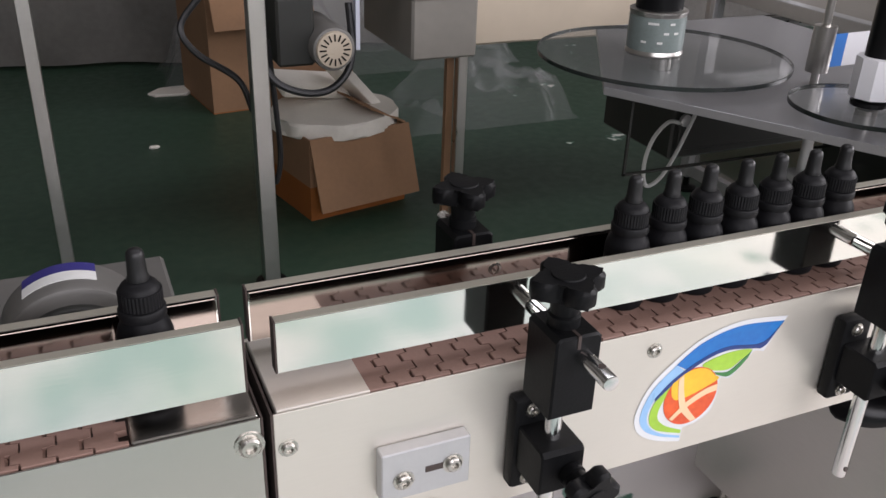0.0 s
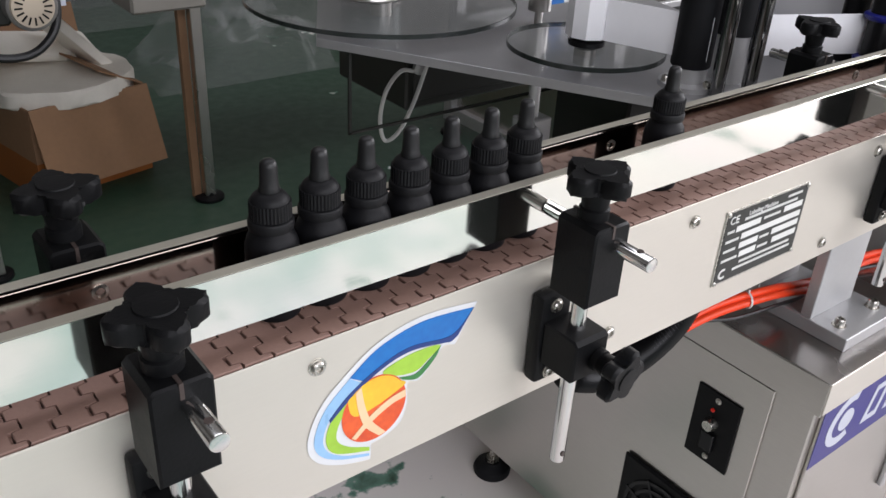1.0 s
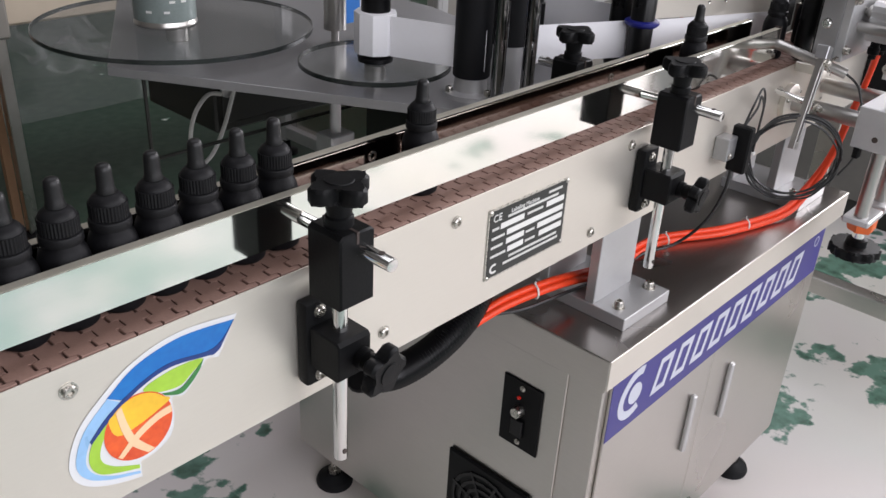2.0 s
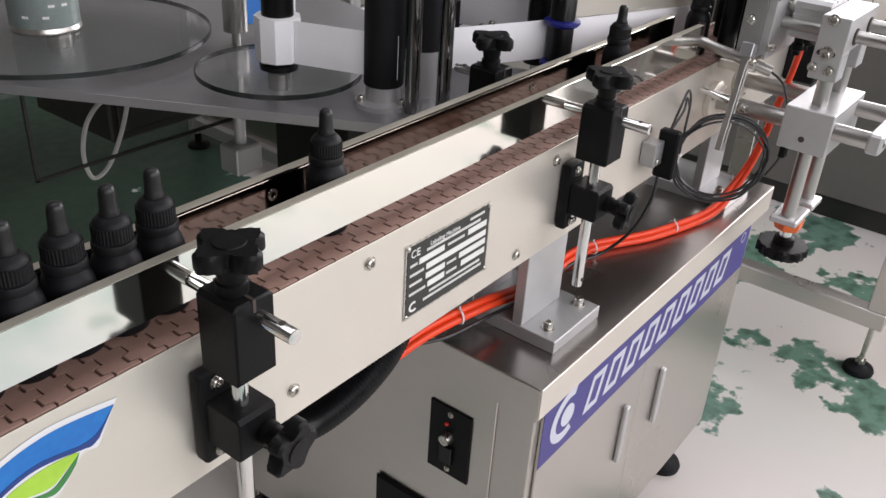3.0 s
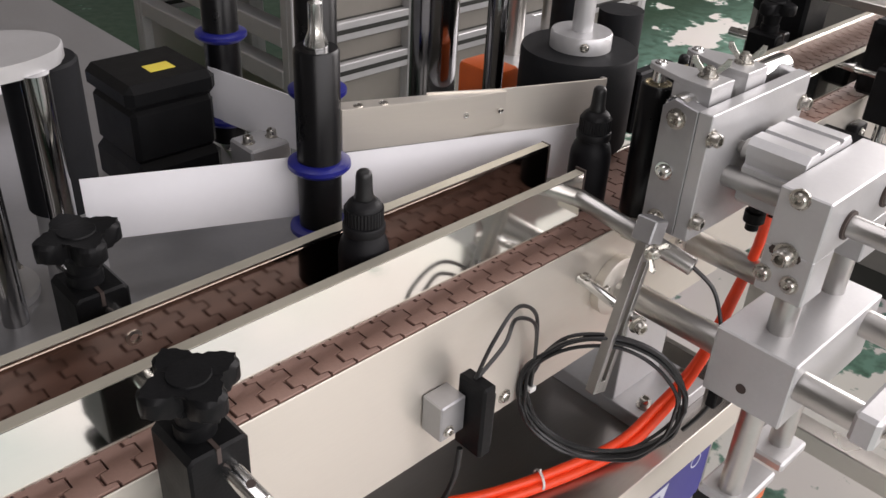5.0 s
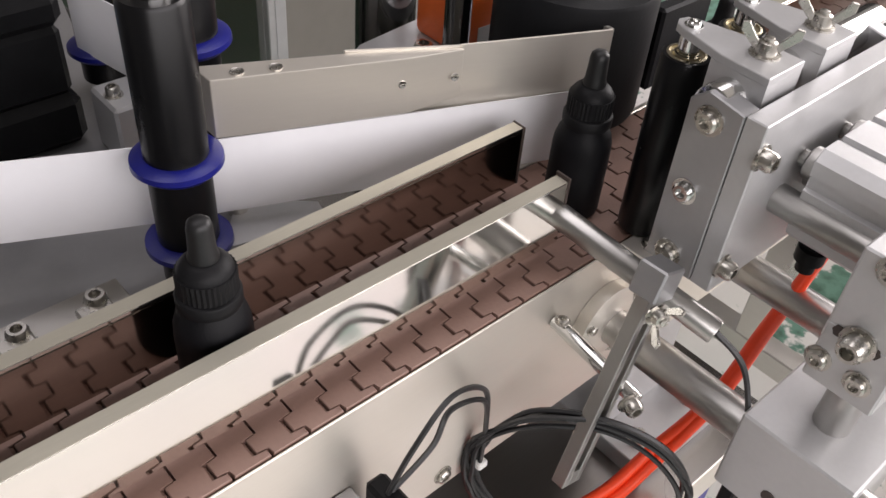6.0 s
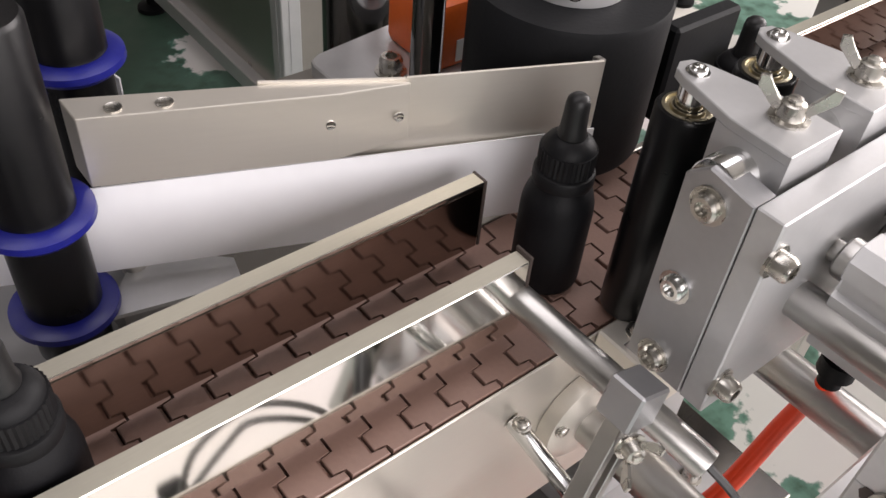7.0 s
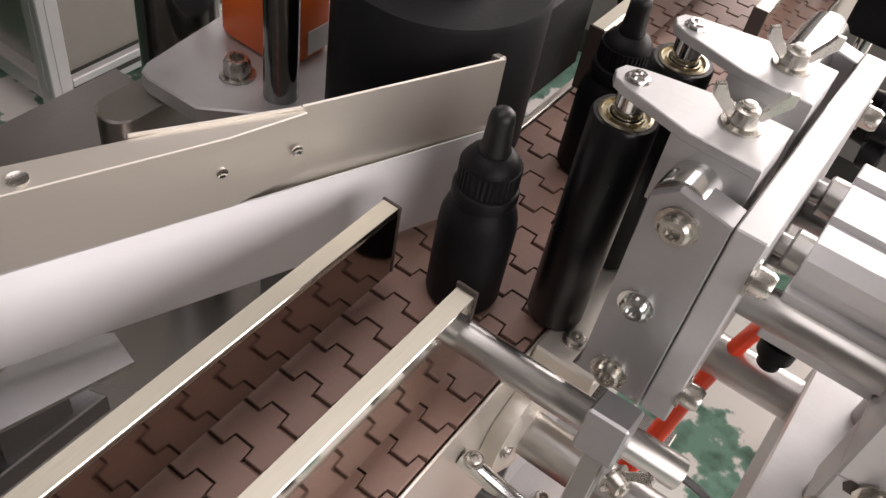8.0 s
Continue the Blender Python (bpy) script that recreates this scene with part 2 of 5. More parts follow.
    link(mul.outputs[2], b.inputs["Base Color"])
    rr = n.new("ShaderNodeMapRange")
    rr.inputs["To Min"].default_value, rr.inputs["To Max"].default_value = 0.3, 0.65
    link(small.outputs["Fac"], rr.inputs["Value"])
    link(rr.outputs["Result"], b.inputs["Roughness"])
    bp = n.new("ShaderNodeBump")
    bp.inputs["Strength"].default_value, bp.inputs["Distance"].default_value = 0.25, 0.002
    link(s2.outputs[0], bp.inputs["Height"])
    link(bp.outputs["Normal"], b.inputs["Normal"])
    return m


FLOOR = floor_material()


# ---- mesh helpers ----
def bx(bm, x0, x1, y0, y1, z0, z1, bevel=0.0, m=None, seg=1):
    geo = bmesh.ops.create_cube(bm, size=1, matrix=Matrix.LocRotScale(((x0 + x1) / 2, (y0 + y1) / 2, (z0 + z1) / 2), None, (x1 - x0, y1 - y0, z1 - z0)))
    vs = geo["verts"]
    if m is not None:
        bmesh.ops.transform(bm, matrix=m, verts=vs)
    if bevel:
        bmesh.ops.bevel(bm, geom=list({e for v in vs for e in v.link_edges}), offset=bevel, segments=seg, affect="EDGES", profile=0.5)
    return bm


def cy(bm, p0, p1, r, seg=20, r2=None, bevel=0.0):
    p0, p1 = Vector(p0), Vector(p1)
    d = p1 - p0
    m = Matrix.Translation((p0 + p1) / 2) @ d.to_track_quat("Z", "Y").to_matrix().to_4x4()
    geo = bmesh.ops.create_cone(bm, cap_ends=True, segments=seg, radius1=r, radius2=r if r2 is None else r2, depth=d.length, matrix=m)
    if bevel:
        rim = [e for e in {e for v in geo["verts"] for e in v.link_edges} if any(len(f.verts) > 4 for f in e.link_faces)]
        bmesh.ops.bevel(bm, geom=rim, offset=bevel, segments=2, affect="EDGES", profile=0.5)
    return bm


def lathe(bm, profile, at=(0, 0, 0), axis=(0, 0, 1), seg=24, closed=False):
    """A turned body from (radius, height) pairs along an axis."""
    m = Matrix.Translation(at) @ Vector(axis).to_track_quat("Z", "Y").to_matrix().to_4x4()
    rings = []
    for r, h in profile:
        if r < 1e-6:
            rings.append([bm.verts.new(m @ Vector((0, 0, h)))])
        else:
            rings.append([bm.verts.new(m @ Vector((r * math.cos(2 * math.pi * k / seg), r * math.sin(2 * math.pi * k / seg), h))) for k in range(seg)])
    pairs = list(zip(rings, rings[1:])) + ([(rings[-1], rings[0])] if closed else [])
    for a, b in pairs:
        for k in range(seg):
            j = (k + 1) % seg
            f = [a[k % len(a)], a[j % len(a)], b[j % len(b)], b[k % len(b)]]
            f = list(dict.fromkeys(f))
            if len(f) > 2:
                bm.faces.new(f)
    if not closed:
        for ring, flip in ((rings[0], True), (rings[-1], False)):
            if len(ring) > 2:
                bm.faces.new(ring[::-1] if flip else ring)
    return bm


def prism(bm, outline, low, high, plane="xy", bevel=0.0):
    """An outline in the plane xy, xz or yz, made solid between two values of the third axis."""
    put = {"xy": lambda a, b, c: (a, b, c), "xz": lambda a, b, c: (a, c, b), "yz": lambda a, b, c: (c, a, b)}[plane]
    lo = [bm.verts.new(put(a, b, low)) for a, b in outline]
    hi = [bm.verts.new(put(a, b, high)) for a, b in outline]
    faces = [bm.faces.new(lo), bm.faces.new(hi[::-1])]
    n = len(outline)
    for k in range(n):
        faces.append(bm.faces.new([lo[k], hi[k], hi[(k + 1) % n], lo[(k + 1) % n]]))
    if bevel:
        bmesh.ops.bevel(bm, geom=list({e for f in faces[:2] for e in f.edges}), offset=bevel, segments=1, affect="EDGES", profile=0.5)
    return bm


def spline(points, steps=8, loop=False):
    """Points along a smooth line through the given ones."""
    pts = [Vector(p) for p in points]
    n = len(pts)
    out = []
    for k in range(n if loop else n - 1):
        p = [pts[(k + j) % n] if loop else pts[min(max(k + j, 0), n - 1)] for j in (-1, 0, 1, 2)]
        for s in range(steps):
            t = s / steps
            out.append(0.5 * (2 * p[1] + (p[2] - p[0]) * t + (2 * p[0] - 5 * p[1] + 4 * p[2] - p[3]) * t * t + (3 * p[1] - p[0] - 3 * p[2] + p[3]) * t ** 3))
    if not loop:
        out.append(pts[-1])
    return out


def tube(bm, points, r, seg=8, steps=8, ribs=0.0):
    """A round cord swept along a smooth line."""
    pts = spline(points, steps)
    up = Vector((0.13, 0.21, 0.97))
    rings = []
    for k, p in enumerate(pts):
        d = (pts[min(k + 1, len(pts) - 1)] - pts[max(k - 1, 0)]).normalized()
        side = d.cross(up).normalized()
        up = side.cross(d).normalized()
        rr = r * (1 + ribs * (k % 2))
        rings.append([bm.verts.new(p + rr * (math.cos(2 * math.pi * j / seg) * side + math.sin(2 * math.pi * j / seg) * up)) for j in range(seg)])
    for a, b in zip(rings, rings[1:]):
        for j in range(seg):
            bm.faces.new([a[j], a[(j + 1) % seg], b[(j + 1) % seg], b[j]])
    bm.faces.new(rings[0][::-1])
    bm.faces.new(rings[-1])
    return bm


def finish(name, bm, mat, smooth=35):
    bmesh.ops.recalc_face_normals(bm, faces=bm.faces)
    me = bpy.data.meshes.new(name)
    bm.to_mesh(me)
    bm.free()
    me.materials.append(mat)
    if smooth:
        me.shade_smooth()
        me.set_sharp_from_angle(angle=radians(smooth))
    return me


def thing(name, at, label, category, group="", kind=""):
    ob = new(name)
    ob.location = at
    ob.empty_display_size = 0.02
    return tagged(ob, label, category, group, kind)


def attach(ob, parent):
    ob.parent = parent
    if parent.type == "EMPTY":
        ob.matrix_parent_inverse = Matrix.Translation(-parent.location)
    return ob


def part(name, bm, mat, parent, label="", smooth=35):
    ob = attach(new(name, finish(name, bm, mat, smooth)), parent)
    return tagged(ob, label) if label else ob


def solo(name, bm, mat, label, category, group="", kind="", smooth=35):
    return tagged(new(name, finish(name, bm, mat, smooth)), label, category, group, kind)


def B():
    return bmesh.new()


def rot_about(p, axis, degrees):
    return Matrix.Translation(p) @ Matrix.Rotation(radians(degrees), 4, axis) @ Matrix.Translation(-Vector(p))


def screw(parent, at, axis, r=0.0045, name="screw", mat=None, tall=False):
    """A socket-head screw: washer, rounded head and a sunk hexagon."""
    h = r * (1.5 if tall else 0.75)
    bm = B()
    lathe(bm, [(r * 1.35, -0.0004), (r * 1.35, r * 0.16), (r, r * 0.18), (r, h * 0.75), (r * 0.8, h), (r * 0.52, h), (r * 0.50, h * 0.45), (0, h * 0.45)], at, axis, 14)
    return part(name, bm, mat or NICKEL, parent)


def star_outline(r, lobes=5, depth=0.46, n=60):
    ring = [2 * math.pi * k / n for k in range(n)]
    reach = [r * (1 - depth * (0.5 * (1 - math.cos(lobes * a))) ** 1.7) for a in ring]
    return [(q * math.cos(a), q * math.sin(a)) for q, a in zip(reach, ring)]


def star_knob(parent, at, axis, r=0.021, thick=0.013, stem=0.014, lobes=5, name="knob"):
    """A lobed grip on a tapered stem; at is the foot of the stem."""
    bm = B()
    prism(bm, star_outline(r, lobes), stem, stem + thick, "xy", bevel=0.0022)
    lathe(bm, [(r * 0.42, 0), (r * 0.42, stem * 0.35), (r * 0.36, stem * 0.4), (r * 0.44, stem + 0.001)], seg=18)
    lathe(bm, [(r * 0.45, stem + thick - 0.001), (r * 0.42, stem + thick + 0.001), (0, stem + thick + 0.0015)], seg=18)
    bmesh.ops.transform(bm, matrix=Matrix.Translation(at) @ Vector(axis).to_track_quat("Z", "Y").to_matrix().to_4x4(), verts=bm.verts)
    return part(name, bm, BLACK, parent, smooth=40)


def wing_nut(parent, at, axis, name="wing_nut", size=1.0, turn=0.0):
    bm = B()
    s = size
    lathe(bm, [(0.0075 * s, 0), (0.0075 * s, 0.001 * s), (0.0052 * s, 0.0012 * s), (0.0044 * s, 0.0065 * s), (0.0025 * s, 0.007 * s), (0.0025 * s, 0.0085 * s), (0, 0.009 * s)], seg=16)
    for sgn in (-1, 1):
        prism(bm, [(sgn * a * s, b * s) for a, b in ((0.003, 0.002), (0.006, 0.0025), (0.0135, 0.010), (0.0138, 0.0145), (0.0105, 0.0150), (0.0085, 0.0105), (0.0042, 0.0062))], -0.0011 * s, 0.0011 * s, "xz", bevel=0.0004)
    bmesh.ops.transform(bm, matrix=Matrix.Translation(at) @ Vector(axis).to_track_quat("Z", "Y").to_matrix().to_4x4() @ Matrix.Rotation(radians(turn), 4, "Z"), verts=bm.verts)
    return part(name, bm, NICKEL, parent)


def lettering(name, text, size, at, turn, mat, parent, depth=0.0003):
    cu = bpy.data.curves.new(name, "FONT")
    cu.body, cu.size, cu.extrude = text, size, depth
    tmp = bpy.data.objects.new(name, cu)
    me = bpy.data.meshes.new_from_object(tmp)
    bpy.data.objects.remove(tmp)
    me.transform(Matrix.Translation(at) @ turn)
    me.materials.clear()
    me.materials.append(mat)
    return attach(new(name, me), parent)


UPRIGHT = Matrix.Rotation(radians(90), 4, "X")
BELT = 0.795
PITCH = 0.0188

# ---- the hall ----
def hall():
    bm = B()
    bx(bm, -5.0, 6.0, -2.9, 5.0, -0.1, 0.0)
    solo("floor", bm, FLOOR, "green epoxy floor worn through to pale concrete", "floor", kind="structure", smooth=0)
    for name, boxes in {
        "wall_back": [(-5.0, 6.0, 5.0, 5.2, 0, 4.2)],
        "wall_left": [(-5.2, -5.0, -2.9, 5.0, 0, 4.2)],
        "wall_front": [(-5.0, -1.8, -3.1, -2.9, 0, 4.2), (4.2, 6.0, -3.1, -2.9, 0, 4.2), (-1.8, 4.2, -3.1, -2.9, 0, 1.0), (-1.8, 4.2, -3.1, -2.9, 3.0, 4.2)],
        "wall_right": [(6.0, 6.2, -2.9, -2.75, 0, 4.2), (6.0, 6.2, 1.15, 5.0, 0, 4.2), (6.0, 6.2, -2.75, 1.15, 0, 0.85), (6.0, 6.2, -2.75, 1.15, 3.55, 4.2)],
    }.items():
        bm = B()
        for b in boxes:
            bx(bm, *b)
        solo(name, bm, WALLPAINT, "plain painted hall wall", "wall", kind="structure", smooth=0)
    # the ceiling is unseen; its opening belongs to the added overhead lamp
    bm = B()
    for b in [(-5.0, 6.0, -2.9, -0.1, 4.2, 4.35), (-5.0, 6.0, 1.3, 5.0, 4.2, 4.35), (-5.0, -1.6, -0.1, 1.3, 4.2, 4.35), (3.6, 6.0, -0.1, 1.3, 4.2, 4.35)]:
        bx(bm, *b)
    solo("ceiling", bm, WALLPAINT, "plain grey hall ceiling with an opening at the added overhead fill", "ceiling", kind="structure", smooth=0)


hall()


# ---- conveyors ----
TEETH = [0.0022, 0.0062, 0.0156, 0.0251, 0.0345, 0.0440, 0.0535, 0.0629, 0.0724, 0.0832]
STEP = 0.0056


def link_outline():
    """One chain plate seen from above: its two long edges step in and out alike."""
    left, right = [], []
    for k, (a, b) in enumerate(zip(TEETH, TEETH[1:])):
        inner = k % 2
        off = -STEP if inner else 0.0
        slit = 0.0005 if inner else 0.0007
        back = 0.0022 if inner else 0.0007
        g = 0.0003
        a1, b1 = (a if k == 0 else a + g), (b if k == len(TEETH) - 2 else b - g)
        a2, b2 = (a if k == 0 else a - g), (b if k == len(TEETH) - 2 else b + g)
        left += [(off + slit, a1 if inner else a2), (off + slit, b1 if inner else b2)]
        right += [(off + PITCH - back, a2 if inner else a1), (off + PITCH - back, b2 if inner else b1)]
    return left + right[::-1]


def link_mesh():
    """The plate, with a sloping relief behind each hinge tooth."""
    bm = B()
    prism(bm, link_outline(), -0.0045, 0.0, "xy", bevel=0.0004)
    xr = PITCH - STEP - 0.0022
    for k in range(1, len(TEETH) - 1, 2):
        prism(bm, [(xr - 0.0003, -0.0006), (xr + 0.0020, -0.0019), (xr + 0.0020, -0.0044), (xr - 0.0003, -0.0044)], TEETH[k] + 0.0002, TEETH[k + 1] - 0.0002, "xz")
    return finish("chain_link", bm, CHAIN, 25)


LINK = link_mesh()


def lay_chain(parent, x0, count):
    for k in range(count):
        ob = attach(new("chain_link", LINK), parent)
        ob.location = (x0 + k * PITCH, 0, BELT)


def conveyor():
    """The labelling machine's conveyor: two side plates, a bed, the transfer plate at its nose and all that is screwed to it."""
    c = thing("conveyor", (1.0, 0.04, 0.56), "brushed steel conveyor with a brown plate chain, on brackets", "conveyor")
    x0, x1 = -0.124, 2.25
    bm = B()
    bx(bm, x0, x1, 0.0, 0.0013, 0.676, BELT - 0.0008, 0.0004)
    part("side_panel", bm, PANEL, c, "pale brushed steel side plate")
    bm = B()
    bx(bm, x0, x1, 0.0852, 0.0892, 0.676, BELT - 0.0008, 0.0006)
    part("side_panel", bm, PANEL, c)
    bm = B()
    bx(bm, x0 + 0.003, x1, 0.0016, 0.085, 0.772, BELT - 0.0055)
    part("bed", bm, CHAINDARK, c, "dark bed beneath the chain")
    bm = B()
    bx(bm, x0 + 0.002, -0.0625, 0.0018, 0.085, BELT - 0.0054, BELT + 0.0004, 0.0008)
    part("transfer_plate", bm, PANEL, c, "bare steel transfer plate at the nose")
    # dark sheet stands in for the shade in the gap between the conveyors
    bm = bx(B(), x0 - 0.0015, x0, 0.0006, 0.0886, 0.678, BELT - 0.001)
    part("nose_plate", bm, CHAINDARK, c, "dark sheet added to darken the gap at the nose")
    for x, z in ((-0.116, 0.768), (0.15, 0.777), (0.499, 0.777), (0.414, 0.7012), (0.721, 0.6925), (1.073, 0.688), (0.78, 0.778), (-0.02, 0.69)):
        screw(c, (x, 0, z), (0, -1, 0), 0.0046)
    bm = bx(B(), 1.192, 1.30, -0.030, -0.0005, 0.7855, 0.7985, 0.001)
    ledge = part("ledge", bm, PANEL, c, "small steel ledge below the rollers")
    screw(ledge, (1.206, -0.012, 0.7985), (0, 0, 1), 0.0042)
    # slotted tension block
    bm = B()
    bx(bm, -0.06, 0.002, -0.011, -0.0002, 0.7135, 0.752, 0.0008)
    blk = part("tension_block", bm, ALU, c, "bare aluminium block with two bolts")
    bm = B()
    bx(bm, -0.03, -0.008, -0.0116, -0.0105, 0.7305, 0.7355, 0.0005)
    part("slot", bm, CHAINDARK, blk)
    screw(blk, (-0.045, -0.011, 0.729), (0, -1, 0), 0.0055)
    screw(blk, (-0.0105, -0.011, 0.733), (0, -1, 0), 0.0055)
    return c


CONVEYOR = conveyor()


def infeed():
    """The conveyor before it, of the same build."""
    c = thing("conveyor", (-0.6, 0.04, 0.3), "steel infeed conveyor with the same brown plate chain", "conveyor")
    bm = B()
    bx(bm, -1.6, -0.1315, 0.0, 0.0013, 0.66, BELT - 0.0008, 0.0004)
    part("side_panel", bm, SHEET, c, "satin stainless side plate")
    bm = B()
    bx(bm, -1.6, -0.1315, 0.0852, 0.0892, 0.66, BELT, 0.0006)
    part("side_panel", bm, PANEL, c)
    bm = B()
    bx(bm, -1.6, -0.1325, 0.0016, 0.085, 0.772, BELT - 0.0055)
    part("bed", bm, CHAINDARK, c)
    bm = B()
    bx(bm, -0.2035, -0.1325, 0.0018, 0.085, BELT - 0.0054, BELT + 0.0004, 0.0008)
    part("transfer_plate", bm, SHEET, c, "satin steel transfer plate")
    # its counterpart: the gap's shade again put in as a dark sheet
    bm = bx(B(), -0.1313, -0.1300, 0.0006, 0.0886, 0.662, BELT - 0.001)
    part("end_plate", bm, CHAINDARK, c, "dark sheet added to darken the gap at the end")
    screw(c, (-0.139, 0, 0.777), (0, -1, 0), 0.0068)
    bm = B()
    lathe(bm, [(0.033, -0.0005), (0.033, 0.004), (0.029, 0.006), (0.026, 0.006), (0.025, 0.004), (0, 0.004)], (-0.2, 0, 0.715), (0, -1, 0), 32)
    part("bearing_flange", bm, STEEL, c, "round steel bearing flange")
    for x in (-1.5, -0.35):
        for y in (0.012, 0.068):
            bm = B()
            bx(bm, x, x + 0.03, y, y + 0.012, 0.0, 0.7)
            part("leg", bm, STEEL, c)
    return c


INFEED = infeed()


def guide(name, x0, x1, y, zlow, ztop, thick, label, group, posts, sag=0.0):
    """A polished channel that keeps the bottles in line, open at the bottom, with dark end stops."""
    g = thing(name, ((x0 + x1) / 2, y, zlow), label, "guide rail", group)
    bm = B()
    prism(bm, [(y, zlow), (y, ztop - 0.0003), (y + 0.0003, ztop), (y + thick - 0.0003, ztop), (y + thick, ztop - 0.0003), (y + thick, zlow)], x0, x1, "yz")
    # added dark metal strip: dims what the back rail mirrors
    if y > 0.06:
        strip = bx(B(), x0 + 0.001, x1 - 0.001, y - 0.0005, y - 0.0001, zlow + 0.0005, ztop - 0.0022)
        part("wear_strip", strip, DARKSTRIP, g, "added dark strip that dims the back rail's reflection")
    cap = bx(B(), x0 + 0.0002, x1 - 0.0002, y + 0.0003, y + thick - 0.0003, ztop - 0.001, ztop + 0.0003)
    for q in (bm, cap):
        for v in q.verts:
            v.co.z -= sag * ((v.co.x - x0) / (x1 - x0)) * (1.0 if v.co.z < zlow + 0.001 else 0.3)
    part("channel", bm, POLISHED, g)
    part("top_edge", cap, BRUSHEDEDGE, g, "brushed top edge")
    # added black strip: stands for the front rail's unlit inner side
    if y < 0.06:
        strip = bx(B(), x0 + 0.001, x1 - 0.001, y + thick + 0.0001, y + thick + 0.0006, zlow + 0.0005, ztop - 0.0042)
        part("wear_strip", strip, BLACK, g, "added black strip that darkens the front rail's unlit side")
    for x in (x0 - 0.0015, x1):
        bm = B()
        bx(bm, x, x + 0.0015, y - 0.0006, y + thick + 0.0006, zlow, ztop + 0.0006, 0.0003)
        part("end_stop", bm, CHAINDARK, g, "dark end stop")
    for x in posts:
        bm = B()
        lathe(bm, [(0.0048, -0.0006), (0.0048, 0.0012), (0.0030, 0.0016), (0.0028, 0.0004), (0, 0.0004)], (x, y, 0.828), (0, -1, 0), 14)
        part("fixing_hole", bm, NICKEL, g)
    return g


guide("guide_rail", -0.116, 1.158, 0.0165, 0.8115, 0.8465, 0.0082, "mirror-polished steel guide rail along the front of the chain", "guide rails", (), 0.006)
guide("guide_rail", -0.122, 1.176, 0.066, 0.806, 0.8435, 0.008, "mirror-polished steel guide rail along the back of the chain", "guide rails", (0.052, 0.46, 0.826))
guide("guide_rail", -1.55, -0.1365, 0.0125, 0.806, 0.852, 0.0075, "polished steel guide rail on the infeed conveyor", "guide rails", ())
guide("guide_rail", -1.55, -0.141, 0.066, 0.806, 0.8435, 0.008, "polished steel back guide rail on the infeed conveyor", "guide rails", ())
guide("guide_rail", 1.365, 2.2, 0.074, 0.80, 0.84, 0.008, "polished steel guide rail beyond the label rollers", "guide rails", ())
guide("guide_rail", 1.46, 2.2, 0.016, 0.806, 0.84, 0.008, "polished steel front guide rail beyond the label rollers", "guide rails", ())


def clamp(x, side=1, front=True):
    """A cross clamp: base on the side plate, lower block with its knob, upright rod, upper block with its knob, and the rod to the rail."""
    c = thing("rail_clamp", (x, 0, 0.70), "black plastic cross clamp with star knobs on steel rods" if front else "black plastic cross clamp behind the chain", "clamp", "rail clamps")

    def Y(v):
        return v if front else 0.0893 - v

    def yb(bm, x0, x1, y0, y1, z0, z1, b):
        a, e = sorted((Y(y0), Y(y1)))
        return bx(bm, x0, x1, a, e, z0, z1, b, seg=2)

    bm = yb(B(), x - 0.019, x + 0.010, -0.013, -0.0003, 0.697, 0.771, 0.003)
    base = part("base", bm, BLACK, c)
    for z in (0.762, 0.705):
        screw(base, (x - 0.006, Y(-0.013), z), (0, -1 if front else 1, 0), 0.0042)
    bm = prism(B(), [(Y(a), b) for a, b in ((-0.0128, 0.716), (-0.043, 0.716), (-0.046, 0.719), (-0.046, 0.748), (-0.043, 0.751), (-0.0128, 0.751))], x - 0.016, x + 0.016, "yz", bevel=0.0012)
    part("lower_block", bm, BLACK, c)
    star_knob(c, (x + 0.006, Y(-0.0455), 0.7315), (0.10, -0.98 if front else 0.98, -0.10), 0.0215, 0.012, 0.016)
    bm = cy(B(), (x, Y(-0.029), 0.628), (x, Y(-0.029), 0.80), 0.0058, 20, bevel=0.0008)
    rod = part("upright_rod", bm, CHROME, c, "bright steel rod with a cross hole")
    bm = cy(B(), (x - 0.0005, Y(-0.0352), 0.637), (x - 0.0005, Y(-0.0342), 0.637), 0.0022, 12)
    part("hole", bm, CHAINDARK, rod)
    a, e = sorted((Y(-0.048), Y(-0.012)))
    bm = prism(B(), [(x + u, v) for u, v in ((-0.0155, 0.780), (0.0165, 0.780), (0.0165, 0.8355), (0.0135, 0.8385), (-0.0125, 0.8385), (-0.0155, 0.8355))], a, e, "xz", bevel=0.0014)
    block = part("upper_block", bm, BLACK, c)
    bm = bx(B(), x - 0.001, x + 0.0012, a - 0.0004, e + 0.0004, 0.8295, 0.8388)
    part("slot", bm, CHAINDARK, block, "clamping slot")
    star_knob(c, (x - 0.001, Y(-0.030), 0.838), (0, 0, 1), 0.0245, 0.0125, 0.0215, lobes=4)
    reach = 0.016 if front else 0.0155
    bm = cy(B(), (x + 0.004, Y(reach), 0.824), (x + 0.004, Y(-0.079), 0.824), 0.0053, 18, bevel=0.0008)
    arm = part("cross_rod", bm, CHROME, c, "bright steel rod to the guide rail")
    bm = cy(B(), (x + 0.004, Y(-0.068), 0.8296), (x + 0.004, Y(-0.068), 0.8287), 0.0024, 12)
    part("hole", bm, CHAINDARK, arm)
    return c


clamp(0.052)
clamp(0.341)
clamp(0.811)
clamp(0.052, front=False)
clamp(0.826, front=False)
clamp(1.62)
clamp(1.62, front=False)


